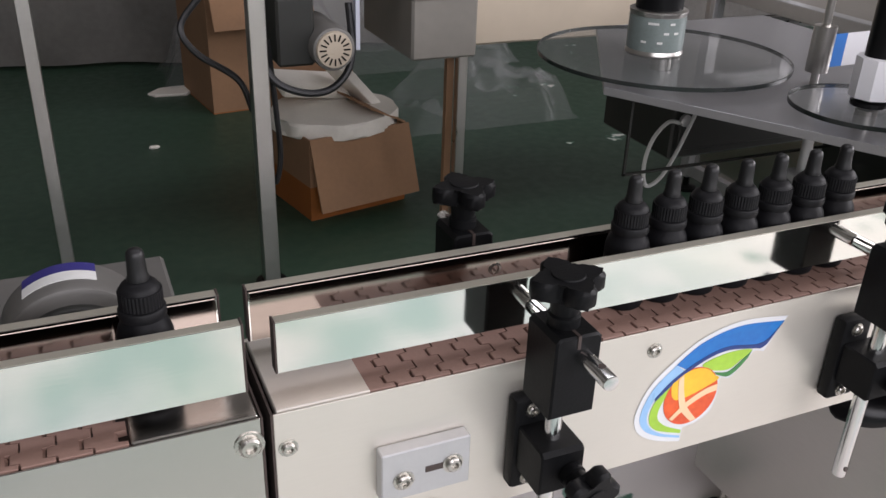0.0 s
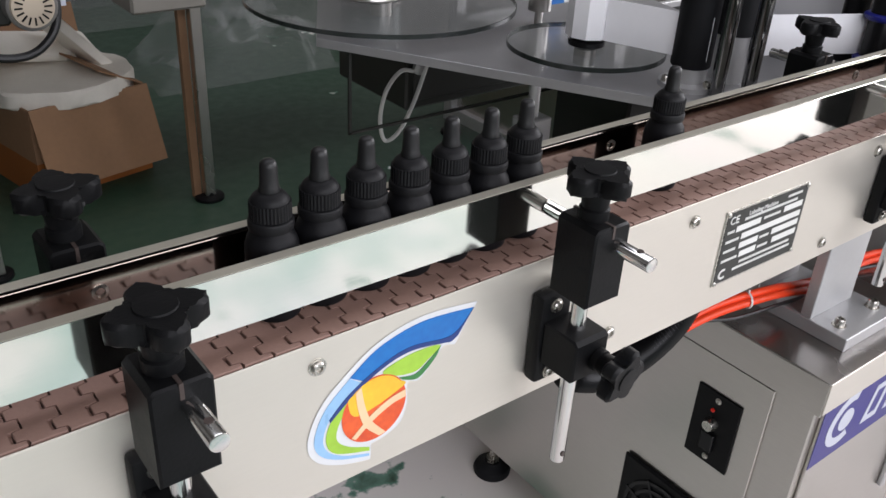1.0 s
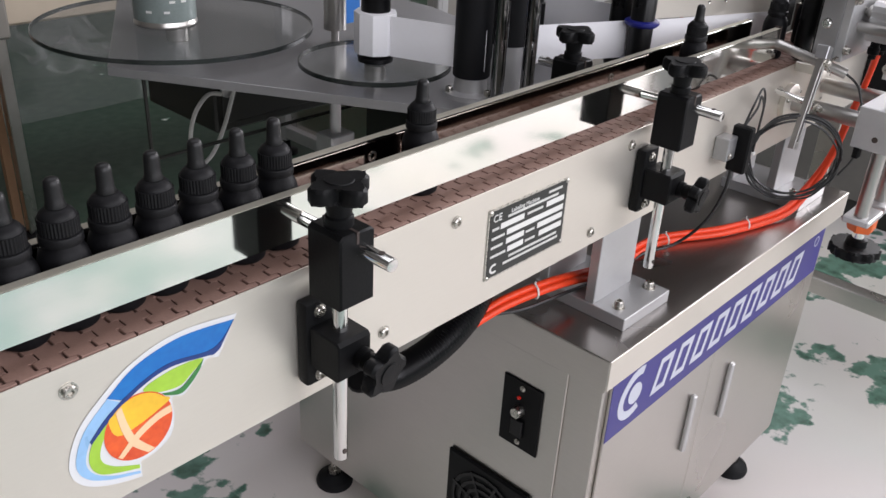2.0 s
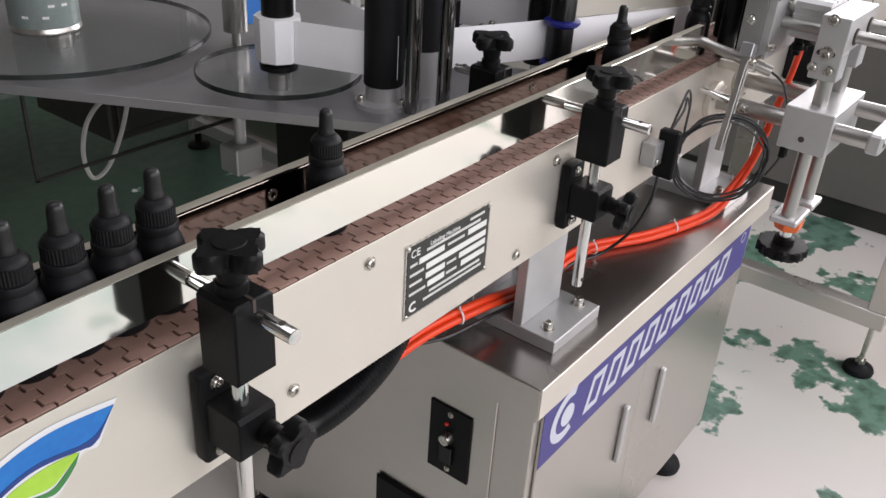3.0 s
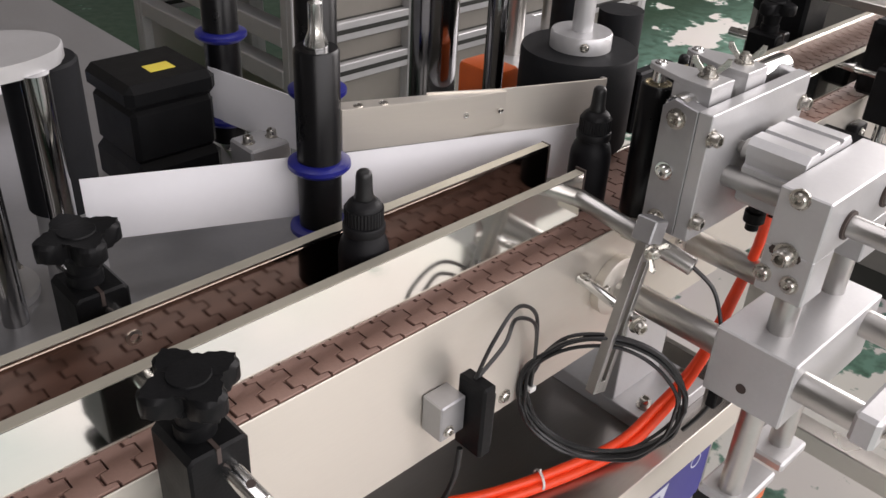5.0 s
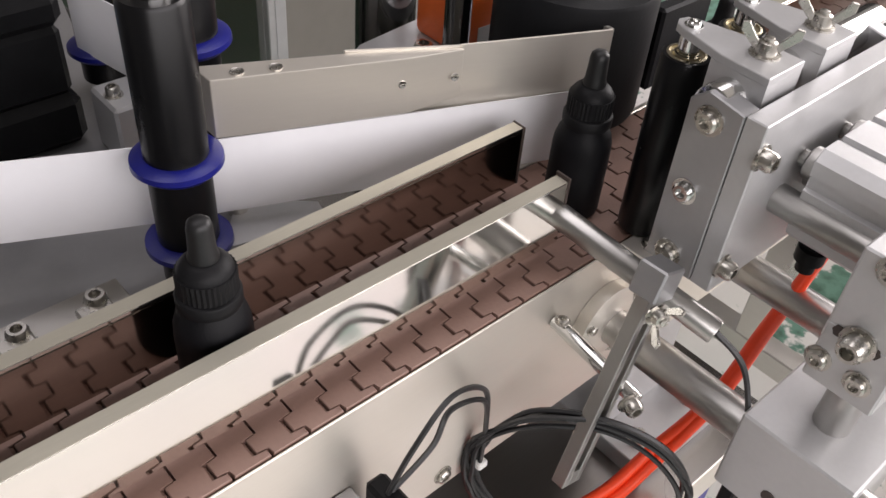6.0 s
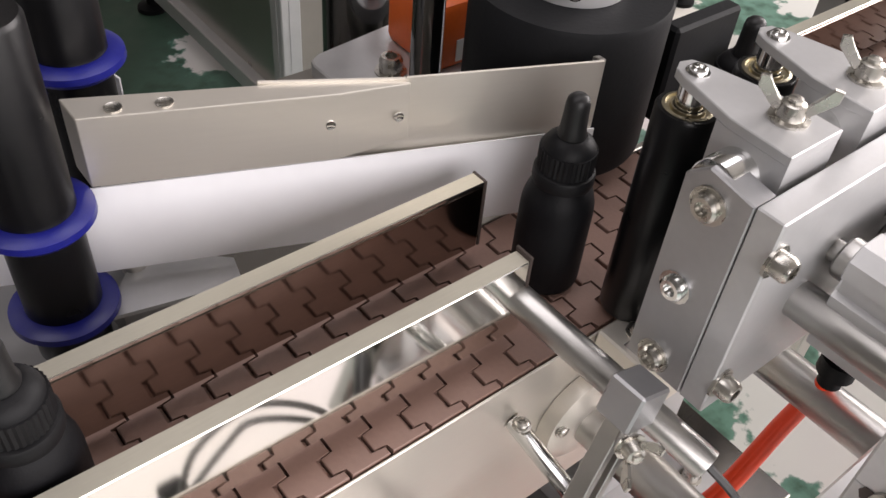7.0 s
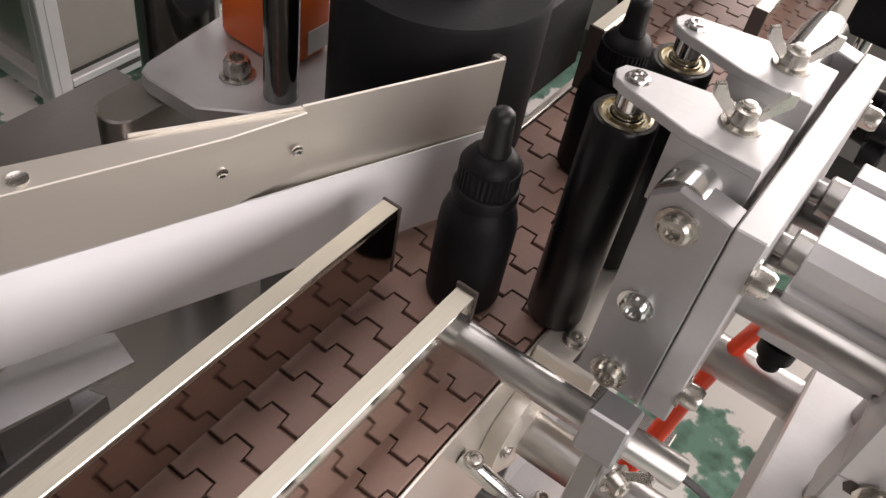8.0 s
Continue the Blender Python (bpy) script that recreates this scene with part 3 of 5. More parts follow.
# ---- dropper bottles ----
def bottle():
    b = thing("dropper_bottle", (0, 0, 0), "matt black glass dropper bottle with a ribbed cap", "bottle", "bottles on the chain")
    bm = B()
    lathe(bm, [(0, 0), (0.0138, 0), (0.0156, 0.0016), (0.0163, 0.004), (0.0163, 0.0425), (0.0159, 0.0475), (0.0145, 0.0525), (0.0124, 0.056), (0.0108, 0.058), (0.0106, 0.061), (0, 0.061)], seg=36)
    part("body", bm, BOTTLE, b)
    bm = B()
    lathe(bm, [(0.0116, 0.0575), (0.0133, 0.0583), (0.0135, 0.0592), (0.0135, 0.0632), (0.0130, 0.0642), (0.0117, 0.0648), (0.0100, 0.0650)], seg=36)
    part("collar", bm, CAP, b)
    n = 72
    outline = [((0.0119 + (0.0005 if k % 2 else 0)) * math.cos(2 * math.pi * k / n), (0.0119 + (0.0005 if k % 2 else 0)) * math.sin(2 * math.pi * k / n)) for k in range(n)]
    bm = B()
    prism(bm, outline, 0.0651, 0.0752, "xy")
    lathe(bm, [(0.0115, 0.075), (0.0112, 0.0765), (0.0100, 0.0785), (0.0078, 0.0805), (0.0062, 0.0812), (0, 0.0812)], seg=36)
    part("cap", bm, CAP, b, "ribbed black cap")
    bm = B()
    lathe(bm, [(0.0060, 0.0805), (0.0064, 0.0822), (0.0056, 0.0845), (0.0052, 0.092), (0.0051, 0.0960), (0.0046, 0.0986), (0.0031, 0.1001), (0, 0.1007)], seg=24)
    part("bulb", bm, BULB, b, "dark grey rubber bulb")
    return b


FIRST = bottle()
FIRST.location = (0.146, 0.0425, BELT)
for k, x in enumerate([0.146 + 0.0326 * i for i in range(1, 7)] + [0.494, 0.971, 1.198, 1.315, -0.186, -0.295]):
    copy_thing(FIRST, pose(x, 0.0425 + 0.001 * math.sin(3 * k), BELT, 0, 0, 37 * k))


# ---- sticker and nameplate on the side plate ----
def sticker():
    s = thing("logo_sticker", (0.2, -0.001, 0.735), "glossy sticker with a blue swoosh, green leaf and orange ball", "sticker")

    def flat(name, pts, y, mat, parent=s, smooth=True):
        line = [(p.x, p.y) for p in spline([(a, b, 0) for a, b in pts], 6, loop=True)] if smooth else pts
        bm = B()
        prism(bm, line, -y, -y + 0.0003, "xz")
        return part(name, bm, mat, parent, smooth=0)

    def band(name, outer, inner, y, mat):
        a = [(p.x, p.y) for p in spline([(u, v, 0) for u, v in outer], 8)]
        b = [(p.x, p.y) for p in spline([(u, v, 0) for u, v in inner], 8)]
        bm = B()
        prism(bm, a + b[::-1], -y, -y + 0.0003, "xz")
        return part(name, bm, mat, s, smooth=0)

    band("backing", [(0.2715, 0.781), (0.227, 0.7855), (0.193, 0.778), (0.167, 0.761), (0.15, 0.744), (0.1415, 0.721), (0.147, 0.704), (0.164, 0.6925), (0.188, 0.685)],
         [(0.2545, 0.7525), (0.245, 0.755), (0.2385, 0.748), (0.226, 0.7355), (0.2165, 0.737), (0.2165, 0.722), (0.212, 0.707), (0.2, 0.7), (0.1885, 0.6985)], 0.0006, STICKWHITE)
    band("blue_swoosh", [(0.2685, 0.7775), (0.227, 0.7815), (0.194, 0.7745), (0.172, 0.7595)], [(0.252, 0.757), (0.238, 0.7605), (0.21, 0.7625), (0.1815, 0.7535)], 0.001, STICKBLUE)
    band("navy_edge", [(0.2685, 0.7775), (0.2575, 0.7655), (0.246, 0.7615), (0.218, 0.7655), (0.196, 0.7605), (0.172, 0.7478), (0.1568, 0.7335)],
         [(0.256, 0.7595), (0.2505, 0.7567), (0.244, 0.758), (0.218, 0.762), (0.197, 0.7575), (0.175, 0.7455), (0.1575, 0.731)], 0.0013, STICKNAVY)
    band("sky_swoosh", [(0.172, 0.7592), (0.154, 0.742), (0.146, 0.721), (0.151, 0.7065), (0.166, 0.6965), (0.187, 0.689)], [(0.18, 0.753), (0.16, 0.737), (0.1525, 0.7205), (0.156, 0.708), (0.168, 0.6985), (0.187, 0.691)], 0.001, STICKSKY)
    flat("green_leaf", [(0.2415, 0.7575), (0.219, 0.7595), (0.197, 0.7545), (0.205, 0.7475), (0.222, 0.744), (0.232, 0.7495)], 0.0011, STICKGREEN)
    band("leaf_edge", [(0.2425, 0.7572), (0.232, 0.7478), (0.222, 0.7418), (0.209, 0.7445)], [(0.2395, 0.7505), (0.232, 0.7425), (0.223, 0.7375), (0.2115, 0.7418)], 0.0012, STICKDKGREEN)
    band("green_crescent", [(0.17, 0.742), (0.158, 0.7305), (0.1545, 0.716), (0.162, 0.7035), (0.187, 0.6935)], [(0.175, 0.74), (0.1655, 0.73), (0.162, 0.716), (0.17, 0.7055), (0.187, 0.6965)], 0.0011, STICKGREEN)
    cx, cz, rx, rz = 0.1905, 0.7275, 0.0245, 0.0255
    ball = flat("ball", [(cx + rx * math.cos(a), cz + rz * math.sin(a)) for a in (2 * math.pi * k / 14 for k in range(14))], 0.0012, STICKRED)
    upper = [(cx + rx * 0.97 * math.cos(a), cz + rz * 0.97 * math.sin(a)) for a in (math.pi * (0.12 + 0.7 * k / 8) for k in range(9))]
    flat("highlight", upper + [(0.178, 0.727)], 0.0014, STICKYELLOW, ball)
    band("streak", [(0.2145, 0.733), (0.203, 0.731), (0.188, 0.724), (0.173, 0.711)], [(0.2145, 0.727), (0.204, 0.7255), (0.19, 0.719), (0.176, 0.7085)], 0.0016, STICKPEACH).parent = ball
    band("streak", [(0.176, 0.7465), (0.178, 0.731), (0.183, 0.716), (0.194, 0.7035)], [(0.18, 0.7495), (0.183, 0.733), (0.188, 0.719), (0.199, 0.7045)], 0.0017, STICKPEACH).parent = ball
    for ob in ball.children:
        ob.matrix_parent_inverse = Matrix.Identity(4)


sticker()


def nameplate():
    x0, x1, z0, z1 = 0.5428, 0.6655, 0.6995, 0.7735
    p = thing("nameplate", ((x0 + x1) / 2, -0.001, z0), "etched black metal nameplate with white data fields and four rivets", "nameplate")
    bm = bx(B(), x0, x1, -0.0010, -0.0001, z0, z1, 0.0003)
    part("rim", bm, NICKEL, p, "bare metal rim")
    bm = bx(B(), x0 + 0.0022, x1 - 0.0022, -0.0014, -0.0009, z0 + 0.0022, z1 - 0.0022)
    part("plate", bm, PLATEBLACK, p)
    for x in (x0 + 0.003, x1 - 0.003):
        for z in (z0 + 0.003, z1 - 0.003):
            bm = lathe(B(), [(0.0026, 0), (0.0024, 0.0012), (0.0012, 0.002), (0, 0.0022)], (x, -0.001, z), (0, -1, 0), 12)
            part("rivet", bm, NICKEL, p)
    fy = -0.0017
    for a, b, z, h in ((0.018, 0.053, 0.0505, 0.0058), (0.088, 0.1165, 0.0515, 0.0058), (0.028, 0.1165, 0.0412, 0.0058), (0.028, 0.055, 0.0318, 0.0058), (0.076, 0.1165, 0.0322, 0.0058), (0.031, 0.055, 0.0222, 0.0058), (0.080, 0.1165, 0.0225, 0.0058)):
        bm = bx(B(), x0 + a, x0 + b, fy, fy + 0.0004, z0 + z, z0 + z + h)
        part("data_field", bm, WHITEINK, p)
    random.seed(4)
    for a, b, z in ((0.006, 0.015, 0.0515), (0.006, 0.024, 0.042), (0.006, 0.023, 0.0325), (0.006, 0.027, 0.023), (0.058, 0.082, 0.0525), (0.058, 0.072, 0.033), (0.058, 0.073, 0.0232), (0.034, 0.108, 0.0155), (0.026, 0.112, 0.010), (0.090, 0.112, 0.0655), (0.028, 0.105, 0.0595)):
        x = a
        bm = B()
        while x < b:
            w = random.uniform(0.0012, 0.0024)
            bx(bm, x0 + x, x0 + x + w, fy, fy + 0.0003, z0 + z, z0 + z + 0.0026)
            x += w + 0.0006
        part("small_print", bm, WHITEINK, p, smooth=0)
    lettering("title", "Labeling Machine", 0.0062, (x0 + 0.032, fy, z0 + 0.0635), UPRIGHT, WHITEINK, p)
    lettering("mark", "CE", 0.0105, (x0 + 0.006, fy, z0 + 0.0605), UPRIGHT, WHITEINK, p)
    bm = B()
    arc = [(x0 + 0.0125 + 0.0062 * math.cos(a), z0 + 0.0105 + 0.0052 * math.sin(a)) for a in (radians(60 + 250 * k / 14) for k in range(15))]
    inner = [(x0 + 0.0125 + 0.0038 * math.cos(a), z0 + 0.0105 + 0.0030 * math.sin(a)) for a in (radians(310 - 250 * k / 14) for k in range(15))]
    prism(bm, arc + inner, fy, fy + 0.0003, "xz")
    part("emblem", bm, WHITEINK, p, smooth=0)


nameplate()


# ---- control cabinet under the conveyor ----
def cabinet():
    c = thing("control_cabinet", (1.02, 0.25, 0.0), "brushed stainless control cabinet on four feet, under the conveyor", "cabinet")
    X0, X1, Y0, Y1, Z0, Z1 = 0.722, 1.372, -0.048, 0.52, 0.085, 0.545
    bm = bx(B(), X0, X1, Y0, Y1, Z0, Z1, 0.0015)
    part("body", bm, STEEL, c)
    bm = B()
    bx(bm, X0 - 0.026, X1 + 0.008, Y0 - 0.017, Y1 + 0.01, 0.5652, 0.5672, 0.0006)
    top = part("top_plate", bm, STEELTOP, c, "dark brushed top plate")
    bm = B()
    bx(bm, X0 - 0.026, X1 + 0.008, Y0 - 0.0175, Y0 - 0.0155, 0.527, 0.5668, 0.0005)
    part("front_lip", bm, PANEL, top, "pale folded front lip")
    bm = B()
    bx(bm, X0 - 0.026, X0 - 0.024, Y0 - 0.0153, Y1 + 0.01, 0.523, 0.565, 0.0005)
    part("side_lip", bm, STEEL, top)
    bm = bx(B(), X0, X1, Y0 - 0.002, Y1, 0.545, 0.565)
    part("neck", bm, STEEL, c)
    # left-hand door with its switch plate and fan
    bm = bx(B(), X0 - 0.003, X0 - 0.0003, 0.0, 0.42, 0.12, 0.505, 0.0008)
    door = part("side_door", bm, STEEL, c)
    bm = bx(B(), X0 - 0.0055, X0 - 0.003, 0.03, 0.091, 0.358, 0.461, 0.0008)
    sw = part("switch_plate", bm, BLACK, door, "black switch plate with a rotary knob and a rocker")
    F = X0 - 0.0055
    for z in (0.451, 0.367):
        screw(door, (F, 0.0605, z), (-1, 0, 0), 0.003)
    bm = lathe(B(), [(0.0085, 0), (0.0085, 0.004), (0.007, 0.010), (0, 0.010)], (F, 0.062, 0.417), (-1, 0, 0), 20)
    part("rotary_knob", bm, NICKEL, door)
    bm = bx(B(), F - 0.005, F, 0.053, 0.071, 0.378, 0.404, 0.001)
    part("rocker_switch", bm, GLOSSBLACK, door)
    bm = lathe(B(), [(0.0025, 0), (0.0025, 0.002), (0, 0.003)], (F, 0.0645, 0.436), (-1, 0, 0), 12)
    part("indicator", bm, REDLAMP, door)
    bm = B()
    bx(bm, F - 0.004, X0 - 0.003, 0.03, 0.172, 0.152, 0.292, 0.003)
    fan = part("fan_grille", bm, BLACK, door, "black square fan grille")
    for k, r in enumerate((0.058, 0.046, 0.034, 0.022)):
        bm = lathe(B(), [(r, 0), (r, 0.002), (r - 0.005, 0.002), (r - 0.005, 0)], (F - 0.004, 0.101, 0.222), (-1, 0, 0), 32, closed=True)
        part("grille_ring", bm, GLOSSBLACK, door)
    for k in range(4):
        bm = bx(B(), F - 0.0065, F - 0.004, 0.099, 0.103, 0.162, 0.282, m=rot_about((F, 0.101, 0.222), "X", 45 * k + 20))
        part("grille_bar", bm, GLOSSBLACK, door)
    # two front doors with long pulls
    for a, b in ((X0 + 0.012, 1.0125), (1.0145, X1 - 0.012)):
        bm = bx(B(), a, b, Y0 - 0.004, Y0 - 0.0003, 0.10, 0.52, 0.0008)
        part("front_door", bm, STEEL, c)
    for x in (0.962, 1.076):
        bm = bx(B(), x, x + 0.010, Y0 - 0.012, Y0 - 0.004, 0.275, 0.375, 0.002)
        part("door_pull", bm, ALU, c, "slim bare metal pull")
    # banner across both doors: a band of film, a round emblem and ten slanted bars
    y = Y0 - 0.0045
    bm = B()
    prism(bm, [(X0 + 0.012, 0.423), (X1 - 0.018, 0.428), (X1 - 0.018, 0.513), (X0 + 0.012, 0.513)], y - 0.0004, y + 0.0002, "xz")
    ban = part("banner", bm, BANNER, c, "blue-violet film band with pale slanted marks", smooth=0)
    cx, cz = X0 + 0.066, 0.472
    ring = [(cx + (0.035 if k < 16 else 0.023) * math.cos(a) + 0.006 * math.sin(a), cz + (0.035 if k < 16 else 0.023) * math.sin(a)) for k, a in
            [(k, radians(70 + 235 * k / 15)) for k in range(16)] + [(31 - k, radians(70 + 235 * k / 15)) for k in range(15, -1, -1)]]
    bm = B()
    prism(bm, ring, y - 0.0009, y - 0.0003, "xz")
    part("emblem", bm, INK, ban, smooth=0)
    bm = lathe(B(), [(0.015, -0.0003), (0.015, 0.0009), (0, 0.0009)], (cx + 0.002, y, cz - 0.002), (0, -1, 0), 20)
    part("emblem", bm, INK, ban, smooth=0)
    random.seed(9)
    for k in range(9):
        x = X0 + 0.110 + k * 0.0498
        for dx, w, lo, hi in ((0.0, 0.0085, 0, 1), (0.026, 0.0085, 0, 1), (0.0085, 0.0175, 0, 0.17), (0.0085, 0.0175, 0.83, 1)):
            z0, z1 = 0.443 + 0.05 * lo, 0.443 + 0.05 * hi
            s = 0.30
            bm = B()
            prism(bm, [(x + dx + s * (z0 - 0.446), z0), (x + dx + w + s * (z0 - 0.446), z0), (x + dx + w + s * (z1 - 0.446), z1), (x + dx + s * (z1 - 0.446), z1)], y - 0.0009, y - 0.0003, "xz")
            part("bar", bm, INK, ban, smooth=0)
    bm = lathe(B(), [(0.009, -0.0003), (0.009, 0.0009), (0.0075, 0.0009), (0.0075, -0.0003)], (X1 - 0.045, y, 0.492), (0, -1, 0), 20, closed=True)
    part("ring_mark", bm, INK, ban, smooth=0)
    for x in (X0 + 0.035, X1 - 0.06):
        for yy in (-0.015, Y1 - 0.05):
            foot(c, x, yy, Z0)
    return c


def foot(parent, x, y, top):
    bm = lathe(B(), [(0, 0), (0.032, 0), (0.033, 0.006), (0.030, 0.013), (0.016, 0.019), (0.014, 0.022), (0, 0.022)], (x, y, 0.0), seg=28)
    pad = part("foot_pad", bm, RUBBER, parent, "black levelling foot")
    bm = cy(B(), (x, y, 0.02), (x, y, top + 0.004), 0.006, 14)
    lathe(bm, [(0.0115, 0.022), (0.0115, 0.031), (0.006, 0.031)], (x, y, 0), seg=6)
    part("foot_bolt", bm, NICKEL, parent)


CABINET = cabinet()


def bracket(x0, x1):
    b = thing("conveyor_bracket", ((x0 + x1) / 2, 0, 0.5672), "bare aluminium bracket that carries the conveyor on the cabinet", "bracket", "conveyor brackets")
    bm = bx(B(), x0, x1, -0.040, 0.088, 0.5672, 0.5832, 0.0008)
    part("base_plate", bm, ALU, b)
    bm = bx(B(), x0 + 0.002, x1 - 0.018, 0.0045, 0.0175, 0.5832, 0.776, 0.0008)
    part("upright", bm, ALU, b)
    bm = bx(B(), x0 + 0.002, x1 - 0.018, 0.0715, 0.0845, 0.5832, 0.776, 0.0008)
    part("upright", bm, ALU, b)
    for x in (x0 + 0.019, x1 - 0.014):
        screw(b, (x, -0.019, 0.5832), (0, 0, 1), 0.0058, "bolt", tall=True)
    return b


bracket(0.757, 0.857)
bracket(1.24, 1.335)


# ---- hoses and cables on the cabinet ----
def hoses():
    for dz, dy, name in ((0.0, 0.0, "air_hose"), (0.0050, 0.0062, "air_hose")):
        pts = [(0.612, 0.062 + dy, 0.592), (0.66, 0.055 + dy, 0.600 + dz), (0.74, 0.044 + dy, 0.599 + dz), (0.80, 0.038 + dy, 0.590 + dz), (0.87, 0.043 + dy, 0.5755 + dz), (0.975, 0.045 + dy, 0.5725 + dz), (1.08, -0.004 + dy, 0.5725 + dz), (1.19, -0.035 + dy, 0.574 + dz),
               (1.248, -0.042 + dy, 0.592 + dz), (1.276, -0.055 + dy * 0.5, 0.650), (1.291, -0.062 + dy * 0.3, 0.715), (1.290, -0.070, 0.770), (1.274 - dy, -0.080, 0.822)]
        bm = tube(B(), pts, 0.0044, 12, 8)
        h = solo(name, bm, HOSE, "bright orange air hose lying along the cabinet top", "hose", "air hoses")
    for x, y, z in ((0.985, 0.041, 0.5765), (1.118, -0.012, 0.5765), (0.705, 0.052, 0.6015)):
        t = lathe(B(), [(0.0092, -0.001), (0.0097, 0.001), (0.0086, 0.0012), (0.0084, -0.001)], (x, y, z), (0.93, -0.35, 0), 16, closed=True)
        bx(t, x - 0.001, x + 0.001, y - 0.0006, y + 0.0006, z + 0.0085, z + 0.0125)
        solo("cable_tie", t, WHITEINK, "small white cable tie round the hoses", "cable tie", "cable ties")
    bm = tube(B(), [(0.43, 0.05, 0.622), (0.48, 0.052, 0.598), (0.54, 0.058, 0.592), (0.60, 0.068, 0.600), (0.645, 0.080, 0.622), (0.675, 0.084, 0.65)], 0.0145, 14, 24, ribs=0.17)
    solo("corrugated_conduit", bm, GLOSSBLACK, "black corrugated cable conduit under the side plate", "conduit", smooth=20)
    bm = tube(B(), [(0.60, 0.066, 0.600), (0.645, 0.060, 0.592), (0.68, 0.044, 0.5925), (0.75, 0.038, 0.588), (0.86, 0.038, 0.5725), (0.93, 0.043, 0.5725), (0.975, 0.022, 0.58), (0.995, -0.004, 0.615), (1.002, -0.019, 0.66), (1.006, -0.020, 0.692)], 0.0022, 8, 8)
    solo("sensor_cable", bm, CABLE, "thin black cable running down to the cabinet top", "cable")
    # the coil
    random.seed(5)
    c = thing("cable_coil", (1.127, -0.052, 0.62), "loose coil of thin black fibre cable with a white tie", "cable")
    for k in range(6):
        r = 0.058 + 0.0022 * (k % 3)
        cx, cz = 1.127 + random.uniform(-0.003, 0.003), 0.690 + random.uniform(-0.004, 0.004)
        tilt = random.uniform(-0.10, 0.10)
        pts = [(cx + r * 0.60 * math.cos(a) , -0.052 - r * 0.80 * math.cos(a) + random.uniform(-0.0022, 0.0022), cz + r * 0.95 * math.sin(a) + tilt * 0.02 * math.cos(a)) for a in (2 * math.pi * j / 18 for j in range(19))]
        bm = tube(B(), pts, 0.0015, 6, 4)
        part("loop", bm, CABLE, c)
    bm = bx(B(), 1.090, 1.097, -0.012, -0.004, 0.688, 0.693, 0.001)
    part("tie", bm, WHITEINK, c, "white tie")
    for k, dx in enumerate((0.0, 0.012)):
        bm = tube(B(), [(1.014 + dx * 0.2, -0.022, 0.752), (1.026 + dx, -0.024, 0.778 - k * 0.008), (1.052, -0.020, 0.792 - k * 0.010), (1.082, -0.014, 0.768 - k * 0.008), (1.092, -0.010, 0.725), (1.093, -0.009, 0.692)], 0.0015, 6, 10)
        part("lead", bm, CABLE, c)
    bm = tube(B(), [(1.1755, -0.076, 0.8015), (1.182, -0.094, 0.785), (1.183, -0.108, 0.745), (1.181, -0.113, 0.70), (1.168, -0.102, 0.668)], 0.0017, 6, 10)
    part("lead", bm, CABLE, c)
    # sensor amplifier on its block
    s = thing("sensor_amplifier", (1.0, -0.01, 0.70), "black sensor amplifier on a bare aluminium block", "sensor")
    bm = bx(B(), 0.986, 1.0085, -0.020, -0.0005, 0.709, 0.739, 0.001)
    part("mounting_block", bm, ALUDARK, s)
    screw(s, (0.993, -0.020, 0.716), (0, -1, 0), 0.0035)
    bm = bx(B(), 1.009, 1.021, -0.036, -0.010, 0.690, 0.752, 0.002)
    part("housing", bm, BLACK, s)
    bm = bx(B(), 1.0205, 1.0235, -0.034, -0.012, 0.694, 0.742, 0.001)
    part("cover", bm, GLOSSBLACK, s, "smoked clear cover")


hoses()


# ---- sensor arm at the end of the rails ----
def sensor_arm():
    s = thing("slotted_sensor_bracket", (1.15, -0.04, 0.70), "bare steel sensor rod on a slotted bar with a wing bolt", "bracket")
    bm = cy(B(), (1.1545, 0.0245, 0.8265), (1.1755, -0.076, 0.8015), 0.0068, 24, bevel=0.0008)
    part("sensor_rod", bm, SATIN, s)
    # slotted flat bar: two cheeks and two ends
    d = Vector((-0.039, -0.004, -0.115)).normalized()
    top = Vector((1.1555, -0.047, 0.826))
    side = d.cross(Vector((0, 1, 0))).normalized()
    nrm = side.cross(d).normalized()
    m = Matrix.Translation(top) @ Matrix((side, nrm, d)).transposed().to_4x4()
    bm = B()
    for b in ((-0.008, -0.0032, -0.005, 0.003, -0.006, 0.128), (0.0032, 0.008, -0.005, 0.003, -0.006, 0.128), (-0.0033, 0.0033, -0.005, 0.003, -0.006, 0.022), (-0.0033, 0.0033, -0.005, 0.003, 0.118, 0.128)):
        bx(bm, *b, bevel=0.0004, m=m)
    part("slotted_bar", bm, SATIN, s)
    bm = bx(B(), -0.0088, 0.0088, -0.008, 0.008, -0.010, 0.008, 0.001, m=m)
    part("clamp_head", bm, ALUDARK, s)
    wing_nut(s, (1.147, -0.057, 0.8165), (-0.35, -0.85, 0.1), "wing_bolt", 0.85, 60)
    bm = cy(B(), (1.1475, -0.0005, 0.766), (1.1465, -0.062, 0.757), 0.0042, 16, bevel=0.0006)
    part("stay_rod", bm, CHROME, s)
    screw(s, (1.1472, -0.006, 0.7695), (0, 0, 1), 0.0032)
    screw(s, (1.142, -0.060, 0.7575), (-0.3, -0.95, 0), 0.0050, "bolt", tall=True)


sensor_arm()


